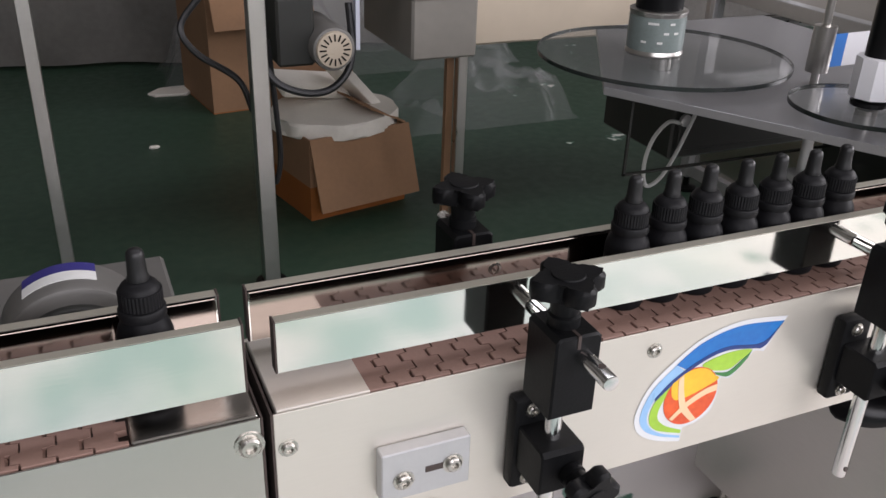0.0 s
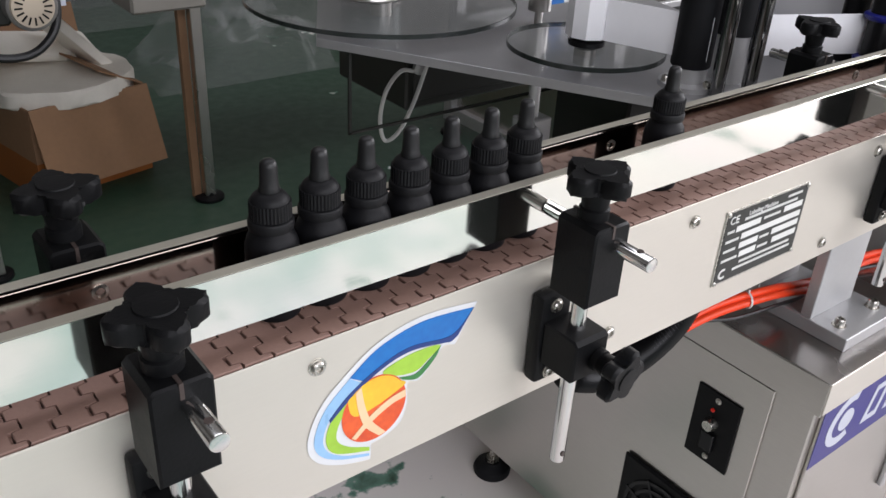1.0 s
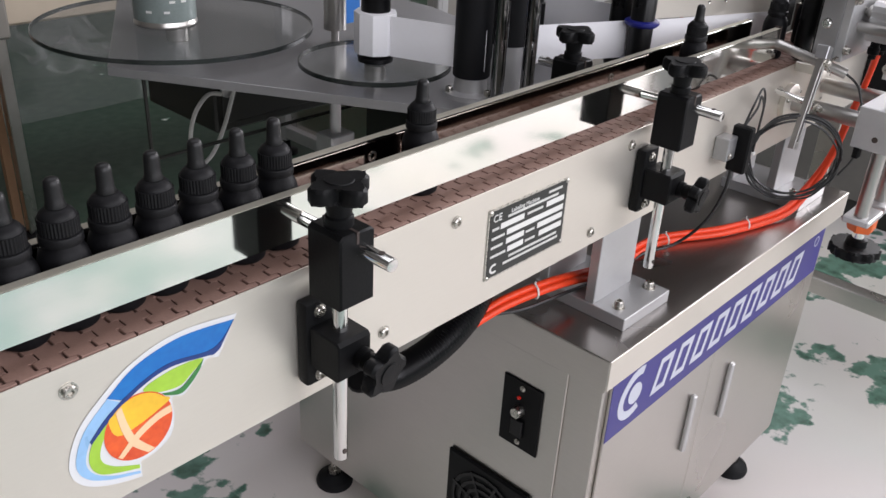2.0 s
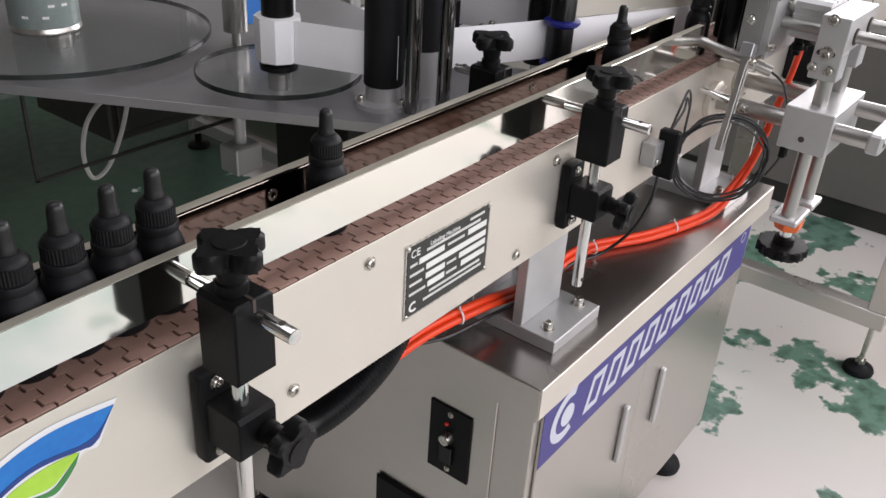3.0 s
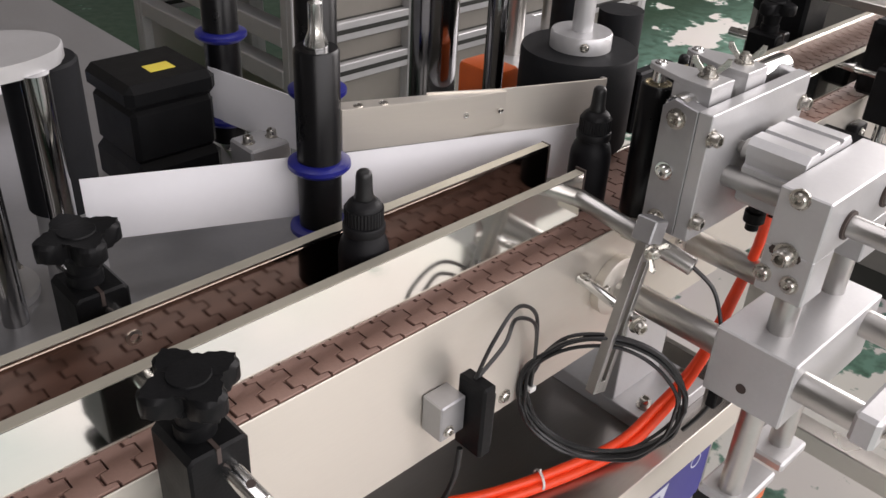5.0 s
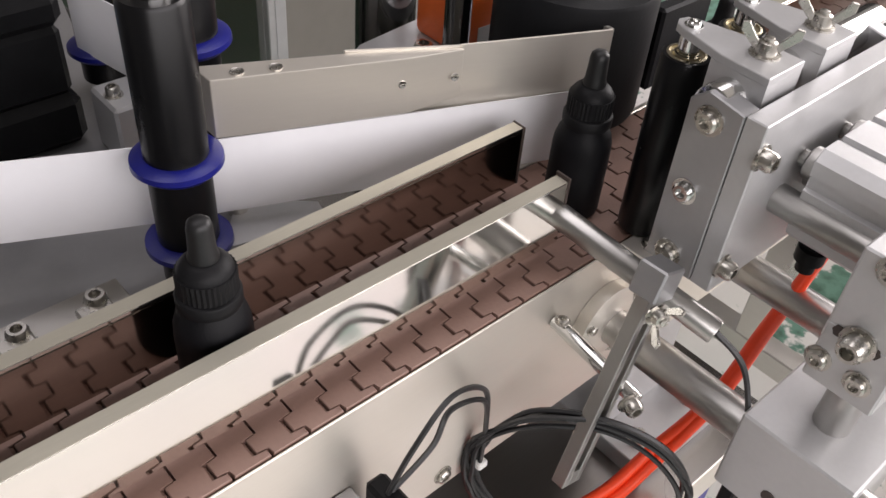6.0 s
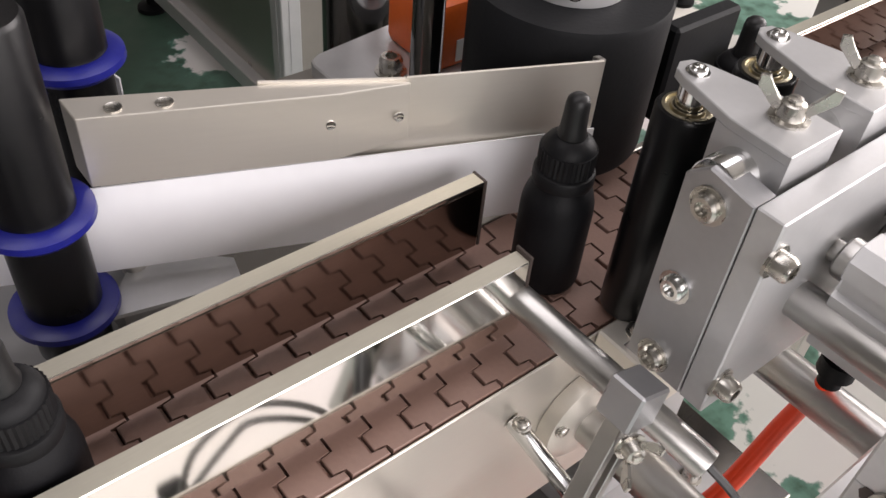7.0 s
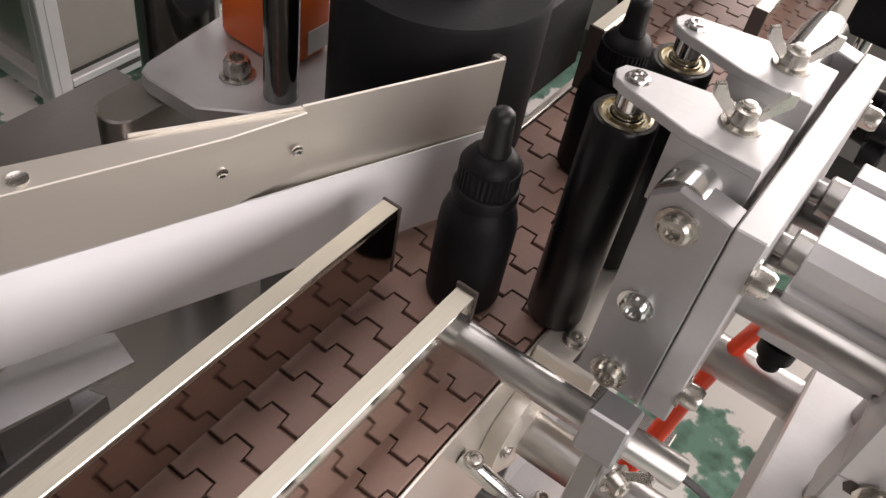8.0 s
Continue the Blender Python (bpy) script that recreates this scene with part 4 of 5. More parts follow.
# ---- the label roller unit and its stand ----
def roller_unit():
    u = thing("roller_unit", (1.25, -0.04, 0.80), "bare aluminium carriage with two black pressure rollers", "roller unit")
    bm = B()
    prism(bm, [(-0.0225, 0.816), (-0.0195, 0.812), (-0.0495, 0.812), (-0.0495, 0.909), (-0.030, 0.9125), (-0.0215, 0.905)][::1], 1.184, 1.196, "yz", bevel=0.0006)
    part("end_plate", bm, ALUDARK, u)
    bm = B()
    prism(bm, [(-0.0225, 0.816), (-0.0195, 0.812), (-0.0495, 0.812), (-0.0495, 0.909), (-0.030, 0.9125), (-0.0215, 0.905)], 1.312, 1.322, "yz", bevel=0.0006)
    part("end_plate", bm, ALUDARK, u)
    bm = bx(B(), 1.184, 1.322, -0.0610, -0.0500, 0.812, 0.910, 0.0006)
    part("front_plate", bm, ALU, u)
    for y, z in ((-0.034, 0.899), (-0.034, 0.820)):
        screw(u, (1.184, y, z), (-1, 0, 0), 0.0056)
    screw(u, (1.184, -0.0327, 0.8585), (-1, 0, 0), 0.0052, mat=CHROME)
    for x, z in ((1.1875, 0.893), (1.189, 0.8275), (1.318, 0.887), (1.318, 0.83)):
        screw(u, (x, -0.0610, z), (0, -1, 0), 0.0050, "bolt", tall=True)
    bm = cy(B(), (1.187, -0.031, 0.904), (1.335, -0.031, 0.904), 0.0098, 28, bevel=0.0008)
    part("pivot_shaft", bm, CHROME, u)
    for x in (1.2155, 1.2635):
        bm = B()
        prism(bm, [(x - 0.016, -0.0475), (x + 0.013, -0.0475), (x + 0.0125, -0.024), (x + 0.006, 0.004), (x + 0.003, 0.0105), (x - 0.002, 0.012), (x - 0.0065, 0.0095), (x - 0.009, 0.004), (x - 0.0155, -0.022)], 0.9172, 0.9215, "xy", bevel=0.0004)
        arm = part("roller_arm", bm, ALU, u)
        bm = B()
        prism(bm, [(x - 0.0159, -0.0474), (x + 0.0129, -0.0474), (x + 0.0124, -0.0240), (x + 0.0105, -0.0165), (x - 0.0142, -0.0165), (x - 0.0154, -0.0220)], 0.889, 0.9174, "xy")
        part("arm_block", bm, ALU, arm)
        screw(arm, (x - 0.002, 0.0035, 0.9213), (0, 0, 1), 0.0034, "cap_screw", mat=CHROME)
        wing_nut(u, (x + 0.002, -0.033, 0.9215), (0, 0, 1), size=0.98, turn=-58)
        bm = lathe(B(), [(0.0040, 0.799), (0.0040, 0.9175), (0.0062, 0.9175), (0.0062, 0.9075), (0.0040, 0.9075)][:2] + [(0, 0.9175)], (x - 0.001, 0.0035, 0), seg=16)
        lathe(bm, [(0.0055, 0.907), (0.0055, 0.9174)], (x - 0.001, 0.0035, 0), seg=18)
        part("axle", bm, CHROME, u)
        bm = lathe(B(), [(0.0060, 0.9035), (0.0100, 0.9035), (0.0100, 0.9065), (0.0088, 0.9068), (0.0086, 0.9055), (0.0070, 0.9055), (0.0068, 0.9068), (0.0060, 0.9068)], (x - 0.001, 0.0035, 0), seg=28, closed=True)
        part("bearing", bm, BRASS, u, "yellow-passivated ball bearing")
        bm = lathe(B(), [(0.0, 0.799), (0.0118, 0.799), (0.0124, 0.8005), (0.0124, 0.905), (0.0116, 0.9062), (0.0100, 0.9062), (0.0100, 0.9030), (0, 0.9030)], (x - 0.001, 0.0035, 0), seg=36)
        part("roller", bm, GLOSSBLACK, u, "glossy black roller")
    for x, z, r in ((1.222, 0.855, 0.0078), (1.281, 0.859, 0.0078), (1.252, 0.856, 0.0062)):
        bm = cy(B(), (x, -0.0605, z), (x, -0.245 if r > 0.007 else -0.085, z), r, 24, bevel=0.0008)
        part("slide_rod", bm, SATIN, u)
    return u


roller_unit()


def roller_stand():
    s = thing("roller_stand", (1.24, -0.13, 0.50), "aluminium slide stand with steel columns and a black handwheel", "stand")
    bm = B()
    bx(bm, 1.185, 1.304, -0.152, -0.117, 0.838, 0.882, 0.001)
    bx(bm, 1.185, 1.215, -0.152, -0.117, 0.803, 0.839, 0.001)
    bx(bm, 1.274, 1.304, -0.152, -0.117, 0.803, 0.839, 0.001)
    part("slide_block", bm, ALU, s)
    for x, z in ((1.222, 0.855), (1.281, 0.859)):
        bm = lathe(B(), [(0.0105, 0), (0.0105, 0.002), (0.0082, 0.0025)], (x, -0.152, z), (0, -1, 0), 24)
        part("bushing", bm, CHAINDARK, s)
    screw(s, (1.185, -0.1315, 0.8775), (-1, 0, 0), 0.0055)
    bm = B()
    prism(bm, [(-0.142, 0.8335), (-0.122, 0.8335), (-0.1205, 0.8365), (-0.122, 0.8395), (-0.142, 0.8395), (-0.1435, 0.8365)], 1.1845, 1.1853, "yz")
    part("slot", bm, CHAINDARK, s)
    screw(s, (1.1845, -0.133, 0.8364), (-1, 0, 0), 0.0065, "bolt", tall=True)
    for y, z in ((-0.121, 0.8166), (-0.1406, 0.8163)):
        screw(s, (1.185, y, z), (-1, 0, 0), 0.0050)
    bm = prism(B(), [(1.220, 0.842), (1.224, 0.838), (1.284, 0.838), (1.288, 0.842), (1.288, 0.857), (1.284, 0.858), (1.284, 0.864), (1.288, 0.865), (1.288, 0.884), (1.283, 0.889),
                     (1.272, 0.889), (1.272, 0.886), (1.266, 0.886), (1.266, 0.889), (1.243, 0.889), (1.243, 0.886), (1.237, 0.886), (1.237, 0.889), (1.225, 0.889), (1.220, 0.884), (1.220, 0.876), (1.223, 0.875), (1.223, 0.868), (1.220, 0.867)], -0.1165, -0.072, "xz", bevel=0.0005)
    cyl = part("air_cylinder", bm, ALU, s, "grooved bare aluminium air cylinder")
    for x in (1.234, 1.274):
        bm = lathe(B(), [(0.0085, 0), (0.0085, 0.006), (0.0075, 0.007), (0.0045, 0.007), (0.0045, 0.0115), (0, 0.0115)], (x, -0.072, 0.874), (0, 1, 0), 20)
        part("end_boss", bm, SATIN, cyl, "turned end boss")
    for x in (1.240, 1.272):
        bm = lathe(B(), [(0.006, 0), (0.006, 0.012), (0.0078, 0.013), (0.0078, 0.021), (0.005, 0.023), (0.005, 0.028), (0, 0.028)], (x, -0.082, 0.8405), (0, 0, -1), 16)
        part("air_fitting", bm, BLACK, cyl, "black push-in air fitting")
    # columns
    for x, y, r in ((1.207, -0.136, 0.0095), (1.232, -0.128, 0.0060), (1.288, -0.136, 0.0095)):
        bm = cy(B(), (x, y, 0.60), (x, y, 0.806), r, 24)
        part("column", bm, SATIN, s)
    bm = bx(B(), 1.176, 1.312, -0.166, -0.104, 0.709, 0.766, 0.0012)
    part("cross_block", bm, ALU, s)
    bm = bx(B(), 1.1765, 1.1895, -0.1175, -0.1095, 0.694, 0.737, 0.001)
    part("cable_clip", bm, BLACK, s)
    for x in (1.1755,):
        bm = lathe(B(), [(0.004, 0), (0.004, 0.001), (0, 0.001)], (x + 0.001, -0.133, 0.726), (-1, 0, 0), 12)
        part("set_screw", bm, CHAINDARK, s)
    # cross bars to the conveyor and outwards to the end plate
    for x, z in ((1.176, 0.742), (1.2765, 0.748)):
        bm = cy(B(), (x + 0.016, -0.004, z), (x + 0.016, -0.222, z), 0.0112, 28, bevel=0.0008)
        part("cross_bar", bm, SATIN, s)
        bm = lathe(B(), [(0.0112, 0.012), (0.0185, 0.012), (0.0255, 0.0085), (0.0255, 0.0003), (0.0112, 0.0003)], (x + 0.016, 0, z), (0, -1, 0), 36, closed=True)
        fl = part("flange", bm, PANEL, s, "round steel flange on the side plate")
        for a in (40, 160, 280):
            screw(fl, (x + 0.016 + 0.0205 * math.cos(radians(a)), -0.010, z + 0.0205 * math.sin(radians(a))), (0, -1, 0), 0.0030)
    bm = bx(B(), 1.178, 1.316, -0.226, -0.208, 0.729, 0.7555, 0.003)
    part("end_bar", bm, ALU, s)
    screw(s, (1.192, -0.226, 0.742), (0, -1, 0), 0.0045)
    # foot plate, nut and handwheel
    bm = bx(B(), 1.192, 1.252, -0.153, -0.116, 0.596, 0.606, 0.002)
    bx(bm, 1.262, 1.306, -0.153, -0.116, 0.596, 0.606, 0.002)
    part("foot_plate", bm, ALU, s)
    bm = lathe(B(), [(0.0, 0.574), (0.0175, 0.574), (0.020, 0.580), (0.020, 0.5955), (0, 0.5955)], (1.236, -0.133, 0), seg=6)
    part("nut_cover", bm, ORANGE, s, "orange plastic cover")
    bm = cy(B(), (1.236, -0.133, 0.55), (1.236, -0.133, 0.60), 0.0085, 20)
    part("spindle", bm, CHROME, s)
    bm = B()
    prism(bm, [(1.236 + a, -0.133 + b) for a, b in star_outline(0.036, 9, 0.14, 90)], 0.536, 0.551, "xy", bevel=0.003)
    lathe(bm, [(0.015, 0.550), (0.014, 0.560), (0.010, 0.562)], (1.236, -0.133, 0), seg=24)
    part("handwheel", bm, BLACK, s, "black scalloped handwheel")
    return s


roller_stand()


# ---- the label unwinder behind the conveyor ----
def unwinder():
    u = thing("label_unwinder", (0.85, 0.4, 0.0), "grey aluminium label unwinder table on a dark column", "unwinder")
    bm = B()
    prism(bm, [(0.512, 0.628), (0.742, 0.232), (0.775, 0.172), (0.80, 0.128), (1.074, 0.129), (1.03, 0.25), (1.12, 0.62), (1.12, 0.98), (0.72, 0.98)], 0.752, 0.764, "xy", bevel=0.0008)
    part("table_plate", bm, ALUDARK, u, "grey anodised table plate")
    bm = bx(B(), 0.96, 1.10, 0.46, 0.62, 0.0, 0.752, 0.004)
    part("column", bm, DARKPAINT, u, "dark painted column")
    bm = B()
    for b in ((0.545, 0.549, 0.60, 0.604, 0.63, 0.752), (0.545, 0.97, 0.600, 0.604, 0.63, 0.634)):
        bx(bm, *b)
    part("under_frame", bm, DARKPAINT, u)
    bm = cy(B(), (0.765, 0.47, 0.655), (0.765, 0.47, 0.752), 0.008, 16)
    bx(bm, 0.743, 0.787, 0.452, 0.488, 0.622, 0.66, 0.002)
    part("disc_brake", bm, ALU, u)
    for cx, cy_, r, hub in ((0.655, 0.69, 0.195, 0.016), (0.755, 0.378, 0.1, 0.014)):
        bm = lathe(B(), [(0.0, 0.7835), (r - 0.0012, 0.7835), (r - 0.0012, 0.7885), (0, 0.7885)], (cx, cy_, 0), seg=72)
        d = part("disc", bm, ACRYLIC, u, "clear acrylic disc")
        bm = lathe(B(), [(r - 0.0011, 0.7830), (r, 0.7832), (r, 0.7888), (r - 0.0011, 0.7890)], (cx, cy_, 0), seg=72, closed=True)
        part("disc_edge", bm, ACRYLICEDGE, d)
        bm = lathe(B(), [(hub, 0.764), (hub, 0.7834)], (cx, cy_, 0), seg=24)
        part("hub", bm, STEEL, u)
    # core with what is left of the label roll
    bm = lathe(B(), [(0.0, 0.7886), (0.023, 0.7886), (0.0235, 0.795), (0.019, 0.797), (0.019, 0.93), (0, 0.93)], (0.755, 0.378, 0), seg=32)
    part("core", bm, GLOSSBLACK, u, "black core post")
    bm = lathe(B(), [(0.019, 0.800), (0.0275, 0.800), (0.0278, 0.801), (0.0278, 0.852), (0.019, 0.853)], (0.755, 0.378, 0), seg=9, closed=True)
    part("label_roll", bm, PAPER, u, "nearly empty white label roll", smooth=20)
    # the stand with two chromed posts and its rollers
    bm = lathe(B(), [(0.0, 0.764), (0.034, 0.764), (0.034, 0.770), (0.0215, 0.772), (0.0205, 0.79), (0, 0.79)], (0.803, 0.253, 0), seg=32)
    part("roller_foot", bm, ALU, u)
    for a in (30, 150, 270):
        screw(u, (0.803 + 0.028 * math.cos(radians(a)), 0.253 + 0.028 * math.sin(radians(a)), 0.770), (0, 0, 1), 0.0045, "bolt", tall=True)
    bm = lathe(B(), [(0.0, 0.7895), (0.0225, 0.7895), (0.0235, 0.791), (0.0235, 0.928), (0.022, 0.93), (0, 0.93)], (0.803, 0.253, 0), seg=40)
    part("guide_roller", bm, RUBBER, u, "black rubber guide roller")
    bm = lathe(B(), [(0.0, 0.764), (0.021, 0.764), (0.021, 0.822), (0, 0.822)], (0.865, 0.245, 0), seg=32)
    part("sleeve", bm, ALU, u)
    bm = lathe(B(), [(0.0, 0.8225), (0.0245, 0.8225), (0.0245, 0.926), (0.023, 0.928), (0, 0.928)], (0.865, 0.245, 0), seg=40)
    part("guide_roller", bm, RUBBER, u)
    for x, y in ((0.806, 0.212), (0.845, 0.196)):
        bm = cy(B(), (x, y, 0.764), (x, y, 0.937), 0.0085, 24)
        part("post", bm, DARKCHROME, u, "dark chromed post")
    bm = B()
    outline = [(0.826 + 0.048 * math.cos(a) * (1 if math.cos(a) > 0 else 0.95), 0.225 + 0.034 * math.sin(a)) for a in (2 * math.pi * k / 40 for k in range(40))]
    prism(bm, outline, 0.936, 0.946, "xy", bevel=0.001)
    part("head_plate", bm, ALU, u, "pale oval head plate")
    # roller with two blue flanges, and its twin further back
    for x, y, top in ((1.01, 0.142, 0.935), (1.052, 0.200, 0.975), (1.063, 0.357, 0.965)):
        bm = lathe(B(), [(0, 0.775), (0.0158, 0.775), (0.0158, top - 0.002), (0.0145, top), (0, top)], (x, y, 0), seg=36)
        r = part("flanged_roller", bm, GLOSSBLACK, u, "black roller with blue flanges")
        for z in (0.797, 0.849 if x < 1.02 else 0.876):
            bm = lathe(B(), [(0.0158, z - 0.004), (0.020, z - 0.004), (0.0228, z - 0.001), (0.0226, z + 0.002), (0.019, z + 0.004), (0.0158, z + 0.004)], (x, y, 0), seg=40, closed=True)
            part("flange", bm, BLUE, r, "blue plastic flange")
        bm = lathe(B(), [(0.008, top - 0.001), (0.0085, top + 0.003), (0.005, top + 0.012), (0.005, top + 0.03), (0, top + 0.03)], (x, y, 0), seg=20)
        part("axle", bm, CHROME, r)
        bm = lathe(B(), [(0.006, 0.764), (0.006, 0.776)], (x, y, 0), seg=20)
        part("stub", bm, CHROME, r)
    # slim post with a grey collar and blue tape beside the big disc
    bm = cy(B(), (0.83, 0.545, 0.764), (0.83, 0.545, 1.02), 0.006, 16)
    lathe(bm, [(0.0165, 0.784), (0.0165, 0.852), (0.006, 0.853)], (0.83, 0.545, 0), seg=24)
    part("collared_post", bm, STEEL, u)
    # small angle with two cap screws near the rail
    bm = bx(B(), 0.90, 0.975, 0.135, 0.165, 0.764, 0.772, 0.0008)
    part("angle", bm, STEEL, u)
    for x in (0.918, 0.958):
        screw(u, (x, 0.15, 0.772), (0, 0, 1), 0.006, "bolt", tall=True)
        bm = bx(B(), x - 0.012, x + 0.006, 0.138, 0.150, 0.772, 0.777, 0.001)
        part("washer", bm, NICKEL, u)
    return u


unwinder()


def tin():
    t = thing("ink_tin", (0.645, 0.70, 0.7885), "grey printed tin standing on the acrylic disc", "tin")
    bm = lathe(B(), [(0, 0.7886), (0.0430, 0.7886), (0.0444, 0.7905), (0.0444, 0.793), (0.0430, 0.795), (0.0430, 0.851), (0.0444, 0.853), (0.0444, 0.856), (0.042, 0.857), (0, 0.857)], (0.645, 0.70, 0), seg=48)
    part("body", bm, STEEL, t)
    bm = lathe(B(), [(0.0432, 0.797), (0.0435, 0.797), (0.0435, 0.848), (0.0432, 0.848)], (0.645, 0.70, 0), seg=48, closed=True)
    part("wrap_label", bm, TINLABEL, t, "grey-green printed wrap")
    random.seed(3)
    for k in range(7):
        a, z = radians(-150 + 11 * k), random.choice((0.812, 0.826, 0.84))
        p = Vector((0.645 + 0.0437 * math.cos(a), 0.70 + 0.0437 * math.sin(a), z))
        bm = bx(B(), -0.004, 0.004, -0.0004, 0.0004, -0.0016, 0.0016, m=Matrix.Translation(p) @ Matrix.Rotation(a + math.pi / 2, 4, "Z"))
        part("print_bar", bm, WHITEINK, t)
    bm = lathe(B(), [(0.012, 0.8568), (0.036, 0.8568), (0.036, 0.90), (0.012, 0.90)], (0.645, 0.70, 0), seg=24)
    part("core_plug", bm, BLACK, t, "black core plug")


tin()


# ---- the label web ----
def web_piece(bm, a, b, z0a, z1a, z0b, z1b, thick=0.0004):
    a, b = Vector((*a, 0)), Vector((*b, 0))
    n = (b - a).cross(Vector((0, 0, 1))).normalized() * thick
    rows = [[bm.verts.new(p + s * n + Vector((0, 0, z))) for p, z in ((a, z0a), (b, z0b), (b, z1b), (a, z1a))] for s in (-1, 1)]
    bm.faces.new(rows[0])
    bm.faces.new(rows[1][::-1])
    for k in range(4):
        bm.faces.new([rows[0][k], rows[1][k], rows[1][(k + 1) % 4], rows[0][(k + 1) % 4]])


def label_web():
    w = thing("label_web", (1.0, 0.15, 0.80), "taut white label web threaded round the rollers", "label web")
    route = [((0.755, 0.350), (0.80, 0.2295), 0.800, 0.851), ((0.868, 0.2205), (1.006, 0.1582), 0.800, 0.849), ((1.0065, 0.158), (1.2425, 0.0655), 0.8005, 0.8475)]
    for a, b, lo, hi in route:
        bm = B()
        web_piece(bm, a, b, lo, hi, lo, hi)
        part("span", bm, PAPER, w, smooth=0)
    bm = B()
    web_piece(bm, (1.075, 0.215), (1.047, 0.357), 0.80, 0.849, 0.80, 0.849)
    part("return_span", bm, PAPER, w, "return span of backing paper", smooth=0)
    for a, b, mat, text in (((0.851, 0.552), (0.886, 0.553), TAPEBLUE, "blue splice film"), ((0.886, 0.553), (0.952, 0.556), PAPER, "")):
        bm = B()
        web_piece(bm, a, b, 0.786, 0.836, 0.786, 0.836)
        part("leader", bm, mat, w, text, smooth=0)


label_web()


def peel_plate():
    p = thing("peel_plate", (1.14, 0.10, 0.764), "bent bare steel peel plate that turns the label web", "peel plate")

    def along(x):
        return 0.146 + (0.066 - 0.146) * (x - 1.035) / (1.241 - 1.035)

    def bar(x0, x1, off0, off1, back, z0, z1, name, mat, label=""):
        bm = B()
        prism(bm, [(x0, along(x0) + off0), (x1, along(x1) + off1), (x1, along(x1) + off1 + back), (x0, along(x0) + off0 + back)], z0, z1, "xy", bevel=0.0005)
        return part(name, bm, mat, p, label)

    # the bar tapers to a wedge where its front bends back, and is cut away below the bend
    bm = B()
    xs = (1.034, 1.128, 1.1585)
    front = [along(xs[0]), along(xs[1]) - 0.0012, along(xs[2]) + 0.0015]
    rear = [along(xs[0]) + 0.0165, along(xs[1]) + 0.0105, along(xs[2]) + 0.0034]
    low = (0.8485, 0.8485, 0.8535)
    rings = [[bm.verts.new(q) for q in ((x, f, l), (x, r, l), (x, r, 0.882), (x, f, 0.882))] for x, f, r, l in zip(xs, front, rear, low)]
    for u, v in zip(rings, rings[1:]):
        for k in range(4):
            bm.faces.new([u[k], u[(k + 1) % 4], v[(k + 1) % 4], v[k]])
    bm.faces.new(rings[0][::-1])
    bm.faces.new(rings[-1])
    bmesh.ops.bevel(bm, geom=bm.edges[:], offset=0.0004, segments=1, affect="EDGES", profile=0.5)
    part("holder", bm, PANEL, p, "bare steel holder bar", smooth=12)
    bar(1.104, 1.158, 0.0125, 0.0038, 0.0012, 0.802, 0.8835, "blade", PANEL, "thin brushed steel blade")
    bar(1.158, 1.2415, 0.0038, 0.0009, 0.0012, 0.802, 0.8838, "blade", PANEL)
    bar(1.2395, 1.2425, 0.002, 0.002, 0.004, 0.80, 0.884, "blade_edge", STEEL)
    for x, z in ((1.125, 0.867), (1.1525, 0.8675)):
        bm = lathe(B(), [(0.0022, -0.0003), (0.0022, 0.0006), (0.0014, 0.0004), (0, 0.0001)], (x, along(x) - 0.0012, z), (-0.36, -0.93, 0), 14)
        part("set_screw", bm, CHROME, p)
    for x in (1.049, 1.067):
        bm = lathe(B(), [(0.0036, -0.0003), (0.0036, 0.0006), (0.0026, 0.0002), (0, 0.0)], (x, along(x) + 0.0055, 0.882), (0, 0, 1), 16)
        part("threaded_hole", bm, NICKEL, p)
    bm = cy(B(), (1.045, 0.152, 0.764), (1.045, 0.152, 0.85), 0.006, 16)
    part("support", bm, STEEL, p)
    bm = B()
    prism(bm, [(1.02, 0.1275), (1.08, 0.1145), (1.084, 0.131), (1.05, 0.16)], 0.7925, 0.7945, "xy")
    part("tongue", bm, ALU, p, "flat aluminium tongue below the web")
    bm = bx(B(), 1.03, 1.06, 0.132, 0.156, 0.764, 0.7925)
    part("spacer", bm, ALUDARK, p)


peel_plate()


